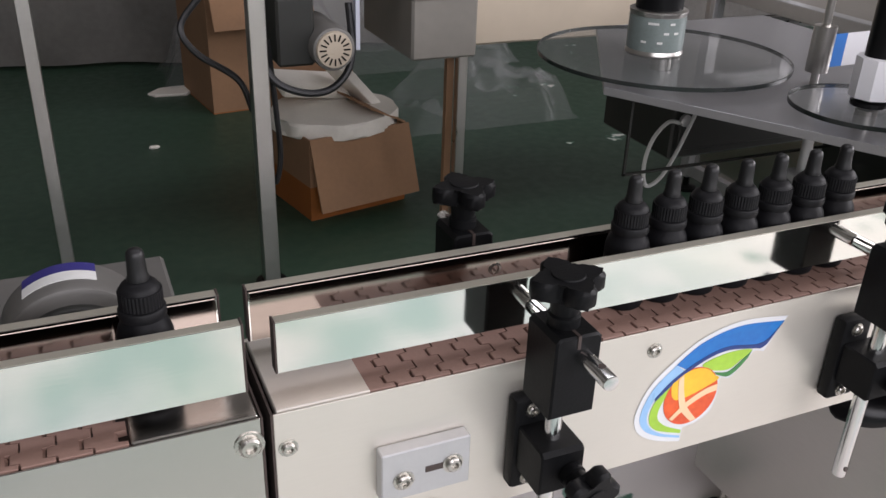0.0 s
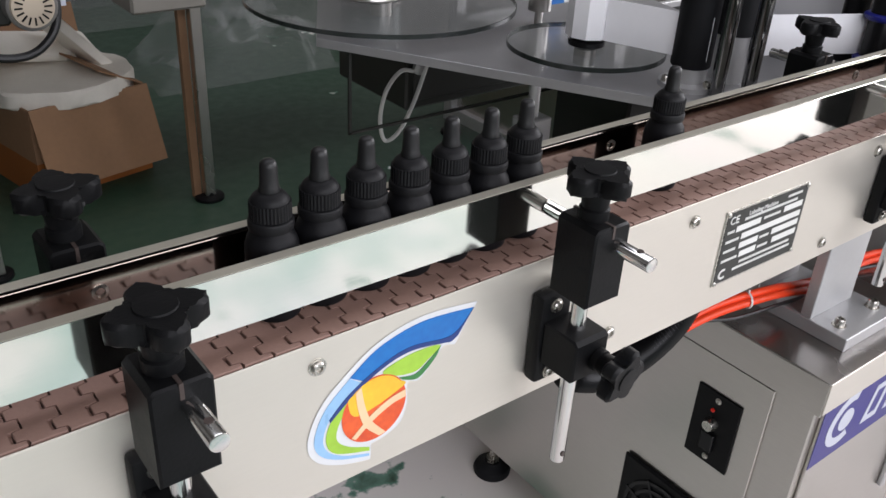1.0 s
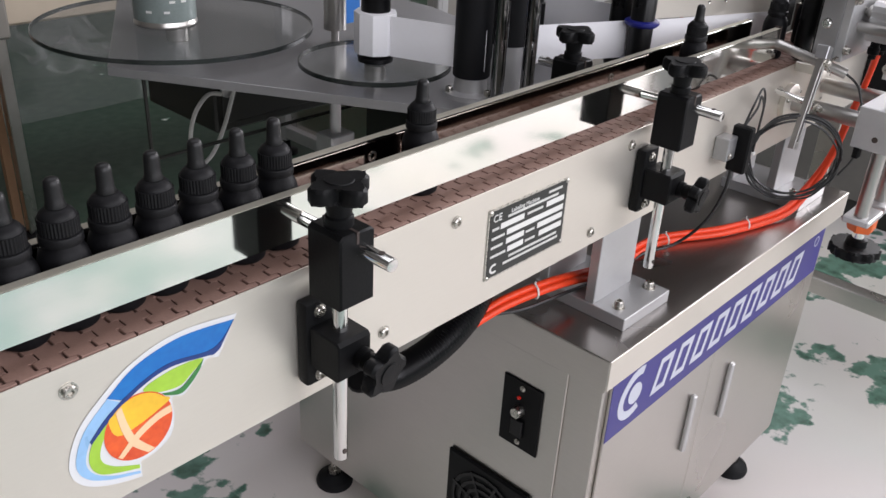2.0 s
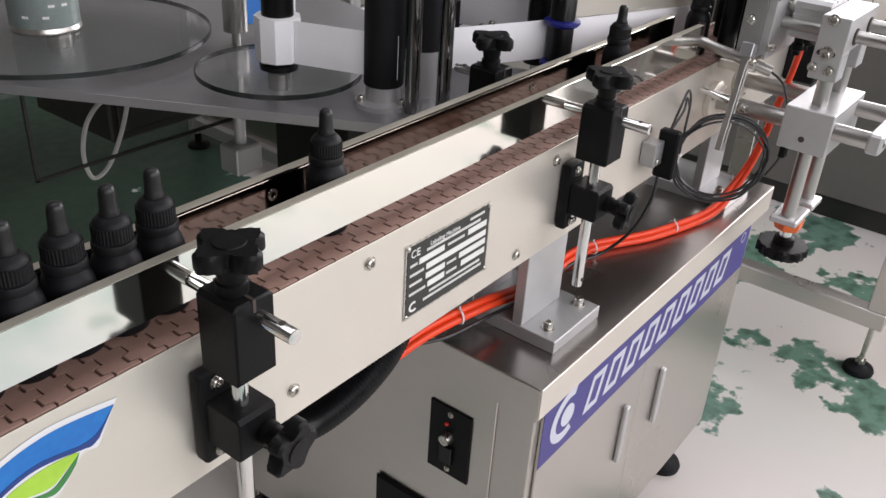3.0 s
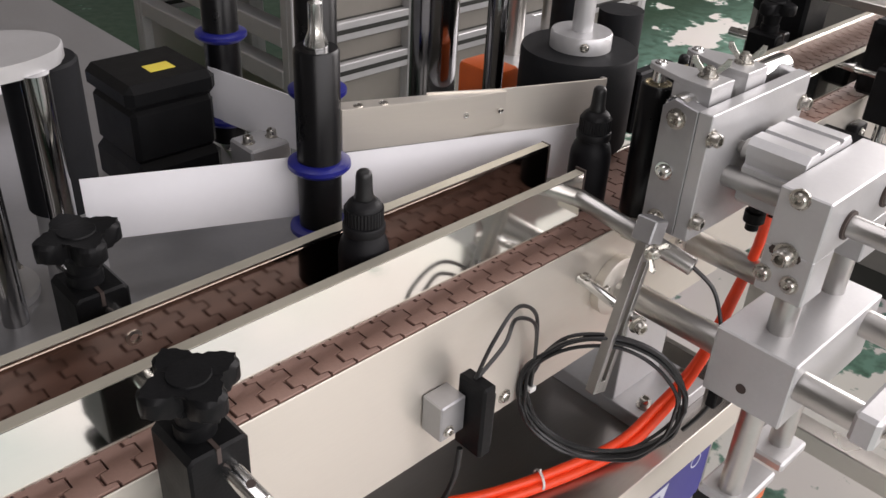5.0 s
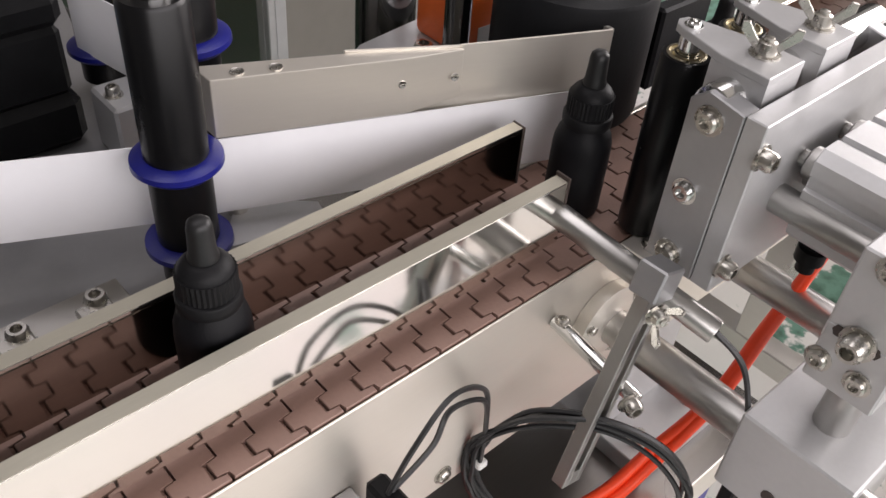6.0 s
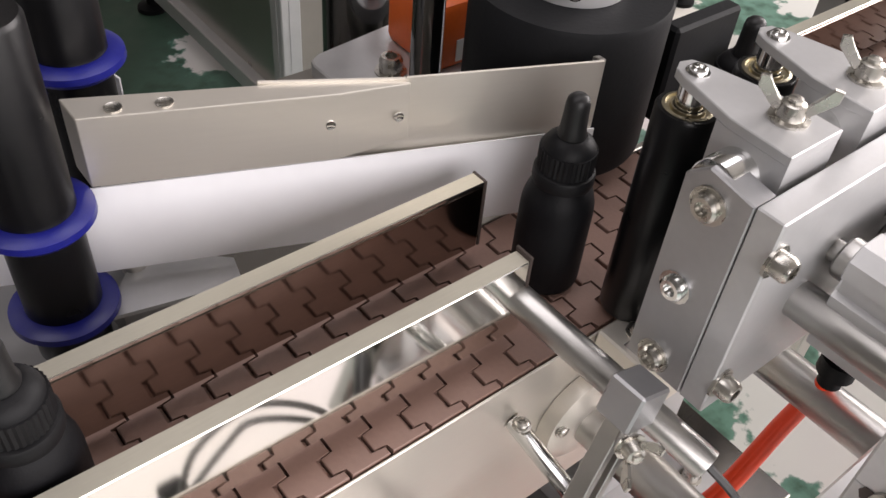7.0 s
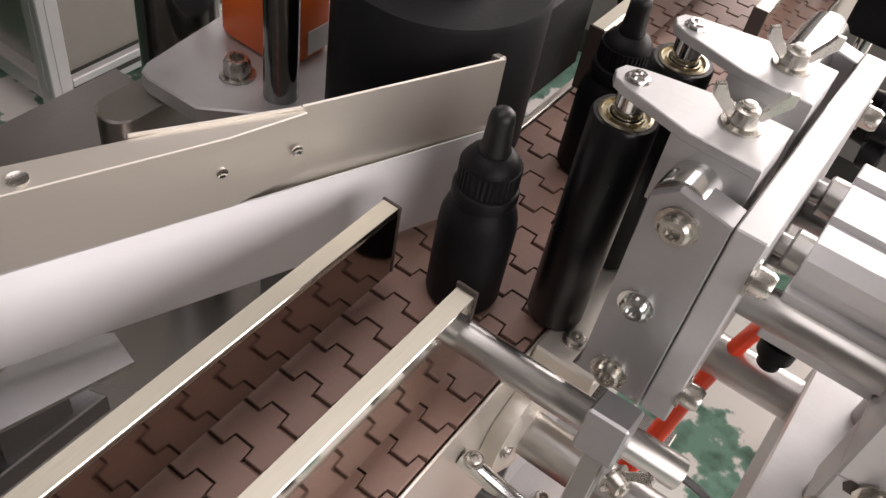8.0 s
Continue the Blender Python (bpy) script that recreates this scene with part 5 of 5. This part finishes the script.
def drum_station():
    d = thing("drive_station", (1.3, 0.2, 0.0), "aluminium drive plate with a black rubber drive drum", "drive station")
    bm = B()
    prism(bm, [(1.197, 0.206), (1.196, 0.240), (1.198, 0.247), (1.205, 0.251), (1.285, 0.259), (1.52, 0.40), (1.58, 0.28), (1.36, 0.118), (1.235, 0.158)], 0.792, 0.803, "xy", bevel=0.001)
    part("drive_plate", bm, ALU, d)
    bm = bx(B(), 1.27, 1.40, 0.175, 0.24, 0.0, 0.792, 0.004)
    part("column", bm, GREYPAINT, d, "grey column beneath")
    bm = prism(B(), [(1.28, 0.230)] + [(1.180 - 0.0125 * math.sin(math.pi * k / 12), 0.2425 - 0.0125 * math.cos(math.pi * k / 12)) for k in range(13)] + [(1.28, 0.255)], 0.768, 0.7915, "xy", bevel=0.001)
    part("stay", bm, STEEL, d)
    screw(d, (1.231, 0.212, 0.803), (0, 0, 1), 0.0072, "bolt", tall=True)
    c = (1.2745, 0.1225)
    bm = lathe(B(), [(0, 0.8035), (0.0500, 0.8035), (0.0510, 0.806), (0.0510, 0.885), (0.0498, 0.888), (0.030, 0.888), (0, 0.888)], (*c, 0), seg=56)
    part("drum", bm, RUBBER, d, "black rubber drive drum")
    bm = lathe(B(), [(0.0265, 0.8882), (0.0265, 0.901), (0.0255, 0.9025), (0.009, 0.9025), (0.009, 1.0), (0, 1.0)], (*c, 0), seg=40)
    part("hub", bm, ALU, d, "bright turned hub and shaft")
    screw(d, (c[0] - 0.0188, c[1] - 0.0188, 0.8955), (-0.7, -0.7, 0), 0.003)
    bm = cy(B(), (1.235, 0.185, 0.803), (1.235, 0.185, 1.05), 0.009, 24)
    part("post", bm, DARKCHROME, d, "dark chromed post")
    bm = bx(B(), 1.25, 1.285, 0.195, 0.245, 0.803, 0.846, 0.005, seg=2)
    part("sensor_box", bm, ORANGE, d, "orange sensor housing")
    bm = bx(B(), 1.2655, 1.2835, 0.1942, 0.1949, 0.808, 0.822)
    part("sensor_label", bm, WHITEINK, d)
    for x, y, z0, z1 in ((1.332, 0.10, 0.803, 0.90), (1.33, 0.155, 0.803, 1.0)):
        bm = lathe(B(), [(0, z0), (0.021, z0), (0.021, z1), (0, z1)], (x + 0.03, y + 0.045, 0), seg=32)
        part("idler", bm, RUBBER, d)
    bm = bx(B(), 1.330, 1.385, 0.092, 0.104, 0.80, 0.86, 0.002)
    part("backing_pad", bm, RUBBER, d)
    bm = lathe(B(), [(0.045, 0), (0.045, 0.012), (0.024, 0.014), (0.024, 1.30), (0, 1.30)], (1.262, 0.292, 0), seg=40)
    part("pillar", bm, DARKCHROME, d, "thick polished steel pillar")
    # tension knob above the rear
    star_knob(d, (1.50, 0.34, 0.88), (-0.8, -0.5, 0.2), 0.03, 0.016, 0.02)
    bm = cy(B(), (1.50, 0.34, 0.803), (1.50, 0.34, 0.9), 0.01, 16)
    part("post", bm, STEEL, d)
    bm = cy(B(), (1.40, 0.31, 0.80), (1.40, 0.31, 1.1), 0.013, 24)
    part("post", bm, STEEL, d)


drum_station()


def stepper():
    m = thing("stepper_motor", (1.0, 0.33, 0.764), "black square stepper motor on the table plate", "motor")
    bm = bx(B(), 0.945, 1.025, 0.302, 0.382, 0.846, 0.868, 0.006)
    part("end_cap", bm, BLACK, m)
    bm = bx(B(), 0.948, 1.022, 0.305, 0.379, 0.80, 0.846, 0.004)
    part("motor_body", bm, BLACK, m)
    bm = bx(B(), 0.945, 1.025, 0.302, 0.382, 0.764, 0.80, 0.006)
    part("end_cap", bm, BLACK, m)
    bm = bx(B(), 0.978, 1.0, 0.325, 0.341, 0.8682, 0.8686)
    part("warning_label", bm, YELLOW, m, "yellow label")
    bm = bx(B(), 1.028, 1.068, 0.262, 0.298, 0.764, 0.806, 0.002)
    part("bracket", bm, ALU, m)
    for x in (1.036, 1.06):
        screw(m, (x, 0.28, 0.806), (0, 0, 1), 0.0045, "bolt", tall=True)


stepper()


def side_cable():
    bm = tube(B(), [(0.805, 0.742, 0.70), (0.785, 0.745, 0.655), (0.763, 0.75, 0.59), (0.735, 0.75, 0.545), (0.707, 0.75, 0.535), (0.697, 0.75, 0.575), (0.708, 0.75, 0.62), (0.735, 0.75, 0.648), (0.76, 0.75, 0.645)], 0.0035, 8, 8)
    solo("white_cable", bm, WHITECABLE, "white cable looping below the unwinder table", "cable")
    c = thing("control_box", (0.9, 0.76, 0.575), "dark metal control box hung below the unwinder table", "cabinet")
    bm = bx(B(), 0.752, 1.10, 0.757, 0.97, 0.575, 0.7518, 0.004)
    part("body", bm, DARKPAINT, c)
    bm = bx(B(), 0.765, 1.09, 0.7535, 0.7568, 0.59, 0.73, 0.002)
    part("door", bm, DARKPAINT, c)
    bm = lathe(B(), [(0.011, 0), (0.011, 0.006), (0.007, 0.008), (0, 0.008)], (0.772, 0.7535, 0.648), (0, -1, 0), 16)
    part("gland", bm, ALU, c)


side_cable()


def infeed_motor():
    m = thing("gear_motor", (-0.225, 0.165, 0.60), "dark grey gear motor behind the infeed, with two labels", "motor")
    bm = B()
    cy(bm, (-0.225, 0.112, 0.793), (-0.225, 0.152, 0.793), 0.047, 40, bevel=0.004)
    part("body", bm, GREYPAINT, m)
    bm = B()
    cy(bm, (-0.225, 0.104, 0.789), (-0.225, 0.1125, 0.789), 0.040, 40, bevel=0.002)
    part("end_cover", bm, DARKPAINT, m)
    bm = bx(B(), -0.243, -0.206, 0.1030, 0.1036, 0.790, 0.799, 0.0)
    part("small_label", bm, WHITEINK, m, "small white label")
    for k, mat in enumerate((BANNER, WHITEINK)):
        pts = [(-0.225 + 0.0474 * math.cos(a), 0.793 + 0.0474 * math.sin(a)) for a in (radians(68 + 58 * j / 10) for j in range(11))]
        inn = [(-0.225 + 0.0470 * math.cos(a), 0.793 + 0.0470 * math.sin(a)) for a in (radians(126 - 58 * j / 10) for j in range(11))]
        bm = B()
        prism(bm, pts + inn, 0.125 + 0.012 * (1 - k), 0.125 + 0.012 * (2 - k), "xz")
        part("type_label", bm, mat, m, "blue and white type label")
    bm = bx(B(), -0.30, -0.15, 0.11, 0.32, 0.60, 0.752, 0.003)
    part("mount", bm, GREYPAINT, m)
    bm = bx(B(), -0.29, -0.16, 0.13, 0.30, 0.0, 0.60)
    part("pedestal", bm, GREYPAINT, m)


infeed_motor()


# ---- things further back on the floor ----
def cardboard_box(at, size, turn, label, foam=True):
    w, d, h = size
    b = thing("cardboard_box", (0, 0, 0), label, "box", "boxes on the floor")
    t = 0.005
    for name, box_, mat in (("base", (-w / 2, w / 2, -d / 2, d / 2, 0, t), CARDORANGE), ("wall", (-w / 2, w / 2, -d / 2, -d / 2 + t, t, h), CARD), ("wall", (-w / 2, w / 2, d / 2 - t, d / 2, t, h), CARD),
                            ("wall", (-w / 2, -w / 2 + t, -d / 2 + t, d / 2 - t, t, h), CARD), ("wall", (w / 2 - t, w / 2, -d / 2 + t, d / 2 - t, t, h), CARD), ("band", (-w / 2 - 0.001, w / 2 + 0.001, -d / 2 - 0.001, d / 2 + 0.001, 0.004, h * 0.42), CARDORANGE)):
        bm = bx(B(), *box_)
        if name == "band" and not foam:
            bm.free()
            continue
        if name == "band":
            bx(bm, -w / 2 + 0.004, w / 2 - 0.004, -d / 2 + 0.004, d / 2 - 0.004, 0.003, h * 0.42 + 0.001)
        part(name, bm, mat, b)
    for hinge, ax, deg, box_ in (((0, -d / 2, h), "X", -18, (-w / 2, w / 2 + 0.01, -d / 2 - t, -d / 2, h - d * 0.72, h)), ((w / 2, 0, h), "Y", -64, (w / 2, w / 2 + t, -d / 2, d / 2, h, h + w * 0.42)), ((0, d / 2, h), "X", -12, (-w / 2, w / 2, d / 2, d / 2 + t, h, h + d * 0.55))):
        bm = bx(B(), *box_, m=rot_about(hinge, ax, deg))
        part("flap", bm, CARD, b)
    if foam:
        bm = B()
        outline = [(0.60 * w * (1 + 0.05 * math.sin(9 * a)) * math.cos(a), 0.60 * d * (1 + 0.04 * math.sin(7 * a + 1)) * math.sin(a)) for a in (2 * math.pi * k / 60 for k in range(60))]
        prism(bm, outline, h - 0.012, h + 0.035, "xy", bevel=0.008)
        part("foam_pad", bm, FOAM, b, "white scalloped foam pad")
        for k, (x, y, z, rx, ry) in enumerate(((0.02, 0.10, h + 0.07, 24, 12), (0.10, 0.02, h + 0.06, -10, 50))):
            bm = bx(B(), x - 0.17, x + 0.15, y - 0.05, y + 0.06, z - 0.012, z + 0.02, 0.010, m=rot_about((x, y, z), "X", rx) @ rot_about((x, y, z), "Y", ry), seg=2)
            part("foam_strip", bm, FOAM, b)
    b.matrix_basis = pose(*at, 0, 0, turn)
    return b


cardboard_box((0.54, 2.10, 0), (0.33, 0.30, 0.255), 12, "open cardboard box with foam padding on the green floor")
cardboard_box((0.49, 3.25, 0), (0.40, 0.4, 0.62), 8, "tall brown cardboard box behind the open one", foam=False)


def packer():
    p = thing("packing_machine", (0.4, 1.8, 0), "stainless packing machine on slim legs, with motor and control box", "machine")
    for x, y, w in ((0.21, 1.59, 0.04), (0.79, 1.72, 0.028), (-0.27, 1.80, 0.032)):
        bm = bx(B(), x - w / 2, x + w / 2, y - w / 2, y + w / 2, 0.012, 1.3, 0.002)
        leg = part("leg", bm, STEEL, p, "bright square tube leg")
        bm = lathe(B(), [(0, 0), (0.04, 0), (0.04, 0.008), (0.016, 0.012), (0.012, 0.03), (0, 0.03)], (x, y, 0), seg=20)
        part("foot", bm, BLACK, p)
    bm = bx(B(), 0.755, 0.775, 1.735, 1.755, 0.0, 0.56)
    part("inner_leg", bm, CARD, p, "rusty brown inner leg")
    bm = bx(B(), 0.605, 0.785, 1.62, 2.0, 0.545, 0.70, 0.006)
    part("junction_box", bm, FRAMEPANEL, p, "dull beige junction box")
    bm = bx(B(), 0.600, 0.790, 1.612, 2.0, 0.70, 0.712, 0.002)
    part("junction_lid", bm, STEEL, p)
    bm = bx(B(), 0.795, 1.40, 1.70, 2.0, 0.553, 0.80, 0.006)
    part("control_box", bm, BEIGE, p, "beige enamelled control box")
    bm = bx(B(), -0.3, 0.85, 1.68, 2.0, 0.745, 0.785)
    part("table_top", bm, STEEL, p)
    bm = cy(B(), (0.385, 1.56, 0.605), (0.385, 1.76, 0.605), 0.052, 32, bevel=0.006)
    mot = part("motor", bm, GREYPAINT, p, "grey fan-cooled motor")
    bm = lathe(B(), [(0, 0), (0.044, 0), (0.042, 0.006), (0.016, 0.008), (0, 0.008)], (0.385, 1.56, 0.605), (0, -1, 0), 32)
    part("fan_cover", bm, BEIGE, mot)
    for k in range(16):
        a = 2 * math.pi * k / 16
        q = Vector((0.385 + 0.029 * math.cos(a), 1.5525, 0.605 + 0.029 * math.sin(a)))
        bm = bx(B(), -0.008, 0.008, -0.0008, 0.0008, -0.0018, 0.0018, m=Matrix.Translation(q) @ Matrix.Rotation(-a, 4, "Y"))
        part("vent_slot", bm, BLACK, mot)
    bm = bx(B(), 0.26, 0.35, 1.60, 1.74, 0.56, 0.72, 0.006)
    part("gearbox", bm, DARKPAINT, p)
    bm = tube(B(), [(0.23, 1.64, 0.75), (0.225, 1.62, 0.60), (0.25, 1.60, 0.53), (0.32, 1.58, 0.50), (0.39, 1.58, 0.51), (0.44, 1.60, 0.57), (0.44, 1.62, 0.70)], 0.009, 10, 8)
    part("cable", bm, CABLE, p)
    bm = tube(B(), [(0.245, 1.64, 0.62), (0.255, 1.63, 0.45), (0.26, 1.63, 0.33), (0.245, 1.63, 0.26), (0.235, 1.64, 0.30)], 0.007, 8, 8)
    part("cable", bm, CABLE, p)
    bm = tube(B(), [(0.10, 1.66, 0.72), (0.05, 1.64, 0.66), (0.08, 1.63, 0.60), (0.17, 1.64, 0.53), (0.20, 1.64, 0.45)], 0.008, 8, 8)
    part("cable", bm, CABLE, p)
    bm = bx(B(), 0.452, 0.462, 1.60, 1.62, 0.59, 0.75)
    part("bracket", bm, INK, p)


packer()


def floor_clutter():
    random.seed(12)
    for k, (x, y, s, turn) in enumerate(((0.22, 3.38, 0.13, 20), (0.36, 3.2, 0.10, 70), (0.05, 2.7, 0.02, 0), (0.34, 2.3, 0.015, 40))):
        bm = B()
        n = 9
        ring = [(s * random.uniform(0.5, 1.15) * math.cos(2 * math.pi * j / n), 0.55 * s * random.uniform(0.5, 1.15) * math.sin(2 * math.pi * j / n)) for j in range(n)]
        prism(bm, ring, 0.0005, 0.012, "xy", bevel=0.003)
        bmesh.ops.transform(bm, matrix=pose(x, y, 0.0, 0, 0, turn), verts=bm.verts)
        solo("foam_scrap", bm, FOAM, "torn white foam scrap lying on the floor", "scrap", "foam scraps")
    # crumpled film
    for name, cx, cy_, w, d, h, seed in (("plastic_film", 1.35, 2.75, 0.75, 0.45, 0.34, 3), ("plastic_film", 1.05, 3.6, 1.7, 0.4, 0.75, 8)):
        n = 26
        bm = B()
        grid = []
        for j in range(n):
            for k in range(n):
                u, v = j / (n - 1) * 2 - 1, k / (n - 1) * 2 - 1
                f = max(0.0, 1 - u * u) ** 0.5 * max(0.0, 1 - v * v) ** 0.7
                q = noise.fractal(Vector((u * 2.3 + seed, v * 2.3, 0.5)), 1.0, 2.0, 4)
                grid.append(bm.verts.new((cx + u * w / 2 + 0.03 * q, cy_ + v * d / 2, max(0.004, h * f * (0.62 + 0.55 * q)))))
        for j in range(n - 1):
            for k in range(n - 1):
                bm.faces.new([grid[j * n + k], grid[(j + 1) * n + k], grid[(j + 1) * n + k + 1], grid[j * n + k + 1]])
        solo(name, bm, FILM, "heap of crumpled clear plastic film on the floor", "plastic film", smooth=60)
    # sheeting hung in front of the far wall
    bm = B()
    n = 90
    for row in ((0.02, 3.86), (2.6, 3.80)):
        for k in range(n):
            u = k / (n - 1)
            bm.verts.new((-3.5 + 8.5 * u, row[1] + 0.06 * math.sin(38 * u) + 0.03 * math.sin(91 * u + 1), row[0]))
    bm.verts.ensure_lookup_table()
    for k in range(n - 1):
        bm.faces.new([bm.verts[k], bm.verts[k + 1], bm.verts[n + k + 1], bm.verts[n + k]])
    bmesh.ops.solidify(bm, geom=bm.faces[:], thickness=0.004)
    solo("hung_sheeting", bm, CURTAIN, "grey plastic sheeting hung along the far wall", "sheeting", smooth=60)


floor_clutter()


def profile_frame():
    """A far machine on an aluminium profile frame."""
    f = thing("profile_frame", (1.9, 1.1, 0), "machine frame of grooved aluminium profiles with steel panels", "machine frame")
    X0, X1, Y0, Y1 = 1.66, 2.85, 1.11, 1.76
    w = 0.04
    for x in (X0, 1.97, X1):
        for y in (Y0, Y1):
            bm = B()
            h = w / 2 + (0.003 if x == 1.97 else 0)
            bx(bm, x - h, x + h, y - h, y + h, 0.05, 1.25, 0.002)
            for s in (-1, 1):
                bx(bm, x - 0.004, x + 0.004, y + s * (h - 0.001), y + s * (h + 0.001), 0.05, 1.25)
                bx(bm, x + s * (h - 0.001), x + s * (h + 0.001), y - 0.004, y + 0.004, 0.05, 1.25)
            part("upright", bm, ALU, f)
            bm = lathe(B(), [(0, 0), (0.035, 0), (0.034, 0.01), (0.012, 0.016), (0.01, 0.05), (0, 0.05)], (x, y, 0), seg=20)
            part("caster", bm, BLACK, f)
    for z in (0.08, 0.455, 0.545, 0.655, 1.20):
        for y in (Y0, Y1):
            bm = bx(B(), X0 + w / 2, X1 - w / 2, y - w / 2, y + w / 2, z - w / 2, z + w / 2, 0.002)
            rail = part("rail", bm, ALU, f)
            bm = bx(B(), X0 + w / 2, X1 - w / 2, y - w / 2 - 0.0008, y - w / 2 + 0.001, z - 0.005, z + 0.005)
            bx(bm, X0 + w / 2, X1 - w / 2, y - 0.005, y + 0.005, z + w / 2 - 0.001, z + w / 2 + 0.0008)
            part("groove", bm, DARKPAINT, rail, "dark groove")
        for x in (X0, X1):
            bm = bx(B(), x - w / 2, x + w / 2, Y0 + w / 2, Y1 - w / 2, z - w / 2, z + w / 2, 0.002)
            part("rail", bm, ALU, f)
    for z0, z1 in ((0.10, 0.435), (0.475, 0.525), (0.565, 0.635)):
        bm = bx(B(), X0 + 0.02, X1 - 0.02, Y0 + 0.003, Y0 + 0.010, z0, z1)
        part("front_sheet", bm, FRAMEPANEL, f)
    bm = bx(B(), X0 + 0.003, X0 + 0.01, Y0 + 0.02, Y1 - 0.02, 0.10, 0.435)
    part("side_sheet", bm, STEEL, f)
    bm = bx(B(), X0 + 0.021, X1 - 0.021, Y0 + 0.021, Y1 - 0.021, 0.660, 0.673)
    part("deck", bm, FRAMEPANEL, f)


profile_frame()


def outfeed_frame():
    """A low steel frame with a levelling foot beyond the cabinet."""
    f = thing("floor_frame", (1.9, -0.1, 0), "low square tube frame on levelling feet beyond the cabinet", "frame")
    bm = bx(B(), 1.86, 1.90, -0.235, 0.45, 0.12, 0.16, 0.002)
    part("tube", bm, STEEL, f)
    bm = bx(B(), 1.86, 1.90, -0.235, -0.195, 0.16, 0.66, 0.002)
    part("tube", bm, STEEL, f)
    bm = bx(B(), 1.86, 1.90, 0.12, 0.16, 0.16, 0.675, 0.002)
    part("tube", bm, STEEL, f)
    for y in (-0.215, 0.40):
        foot(f, 1.88, y, 0.125)


outfeed_frame()


def far_cabinet():
    """A grey machine cabinet that stands beyond the low frame."""
    c = thing("machine_cabinet", (2.95, -0.15, 0), "dull grey sheet-metal machine cabinet on a recessed plinth", "cabinet")
    bm = bx(B(), 2.62, 3.30, -0.95, 0.62, 0.0, 0.07)
    part("plinth", bm, DARKPAINT, c)
    for a, b in ((-0.96, -0.171), (-0.169, 0.63)):
        bm = bx(B(), 2.60, 2.612, a, b, 0.07, 0.72, 0.002)
        part("front_sheet", bm, GREYPAINT, c)
    bm = bx(B(), 2.612, 3.31, -0.96, 0.63, 0.07, 0.72)
    part("body", bm, GREYPAINT, c)
    bm = bx(B(), 2.59, 3.32, -0.97, 0.64, 0.72, 0.74, 0.003)
    part("top_sheet", bm, GREYPAINT, c)


far_cabinet()


def outfeed_gear():
    g = thing("outfeed_sensor", (1.55, 0.0, 0.676), "black sensor heads and clamps by the far rails", "sensor", "outfeed sensors")
    bm = bx(B(), 1.50, 1.54, -0.05, -0.0005, 0.70, 0.79, 0.003)
    part("holder", bm, BLACK, g)
    star_knob(g, (1.52, -0.05, 0.765), (0, -1, 0.1), 0.026, 0.014, 0.016)
    star_knob(g, (1.45, -0.02, 0.79), (-0.5, -0.8, 0.3), 0.022, 0.012, 0.02)
    bm = cy(B(), (1.45, 0.0, 0.78), (1.45, -0.03, 0.80), 0.006, 16)
    part("pin", bm, CHROME, g)
    bm = bx(B(), 1.62, 1.68, -0.02, 0.012, 0.80, 0.88, 0.004)
    part("sensor_head", bm, BLACK, g)
    bm = bx(B(), 1.66, 1.72, 0.10, 0.16, 0.80, 0.93, 0.004)
    part("sensor_head", bm, BLACK, g)
    bm = bx(B(), 1.655, 1.685, -0.025, 0.16, 0.875, 0.885, 0.001)
    part("cross_bar", bm, STEEL, g)


outfeed_gear()

# ---- the chain plates, last ----
lay_chain(CONVEYOR, -0.064, 123)
lay_chain(INFEED, -0.204 - 40 * PITCH, 40)
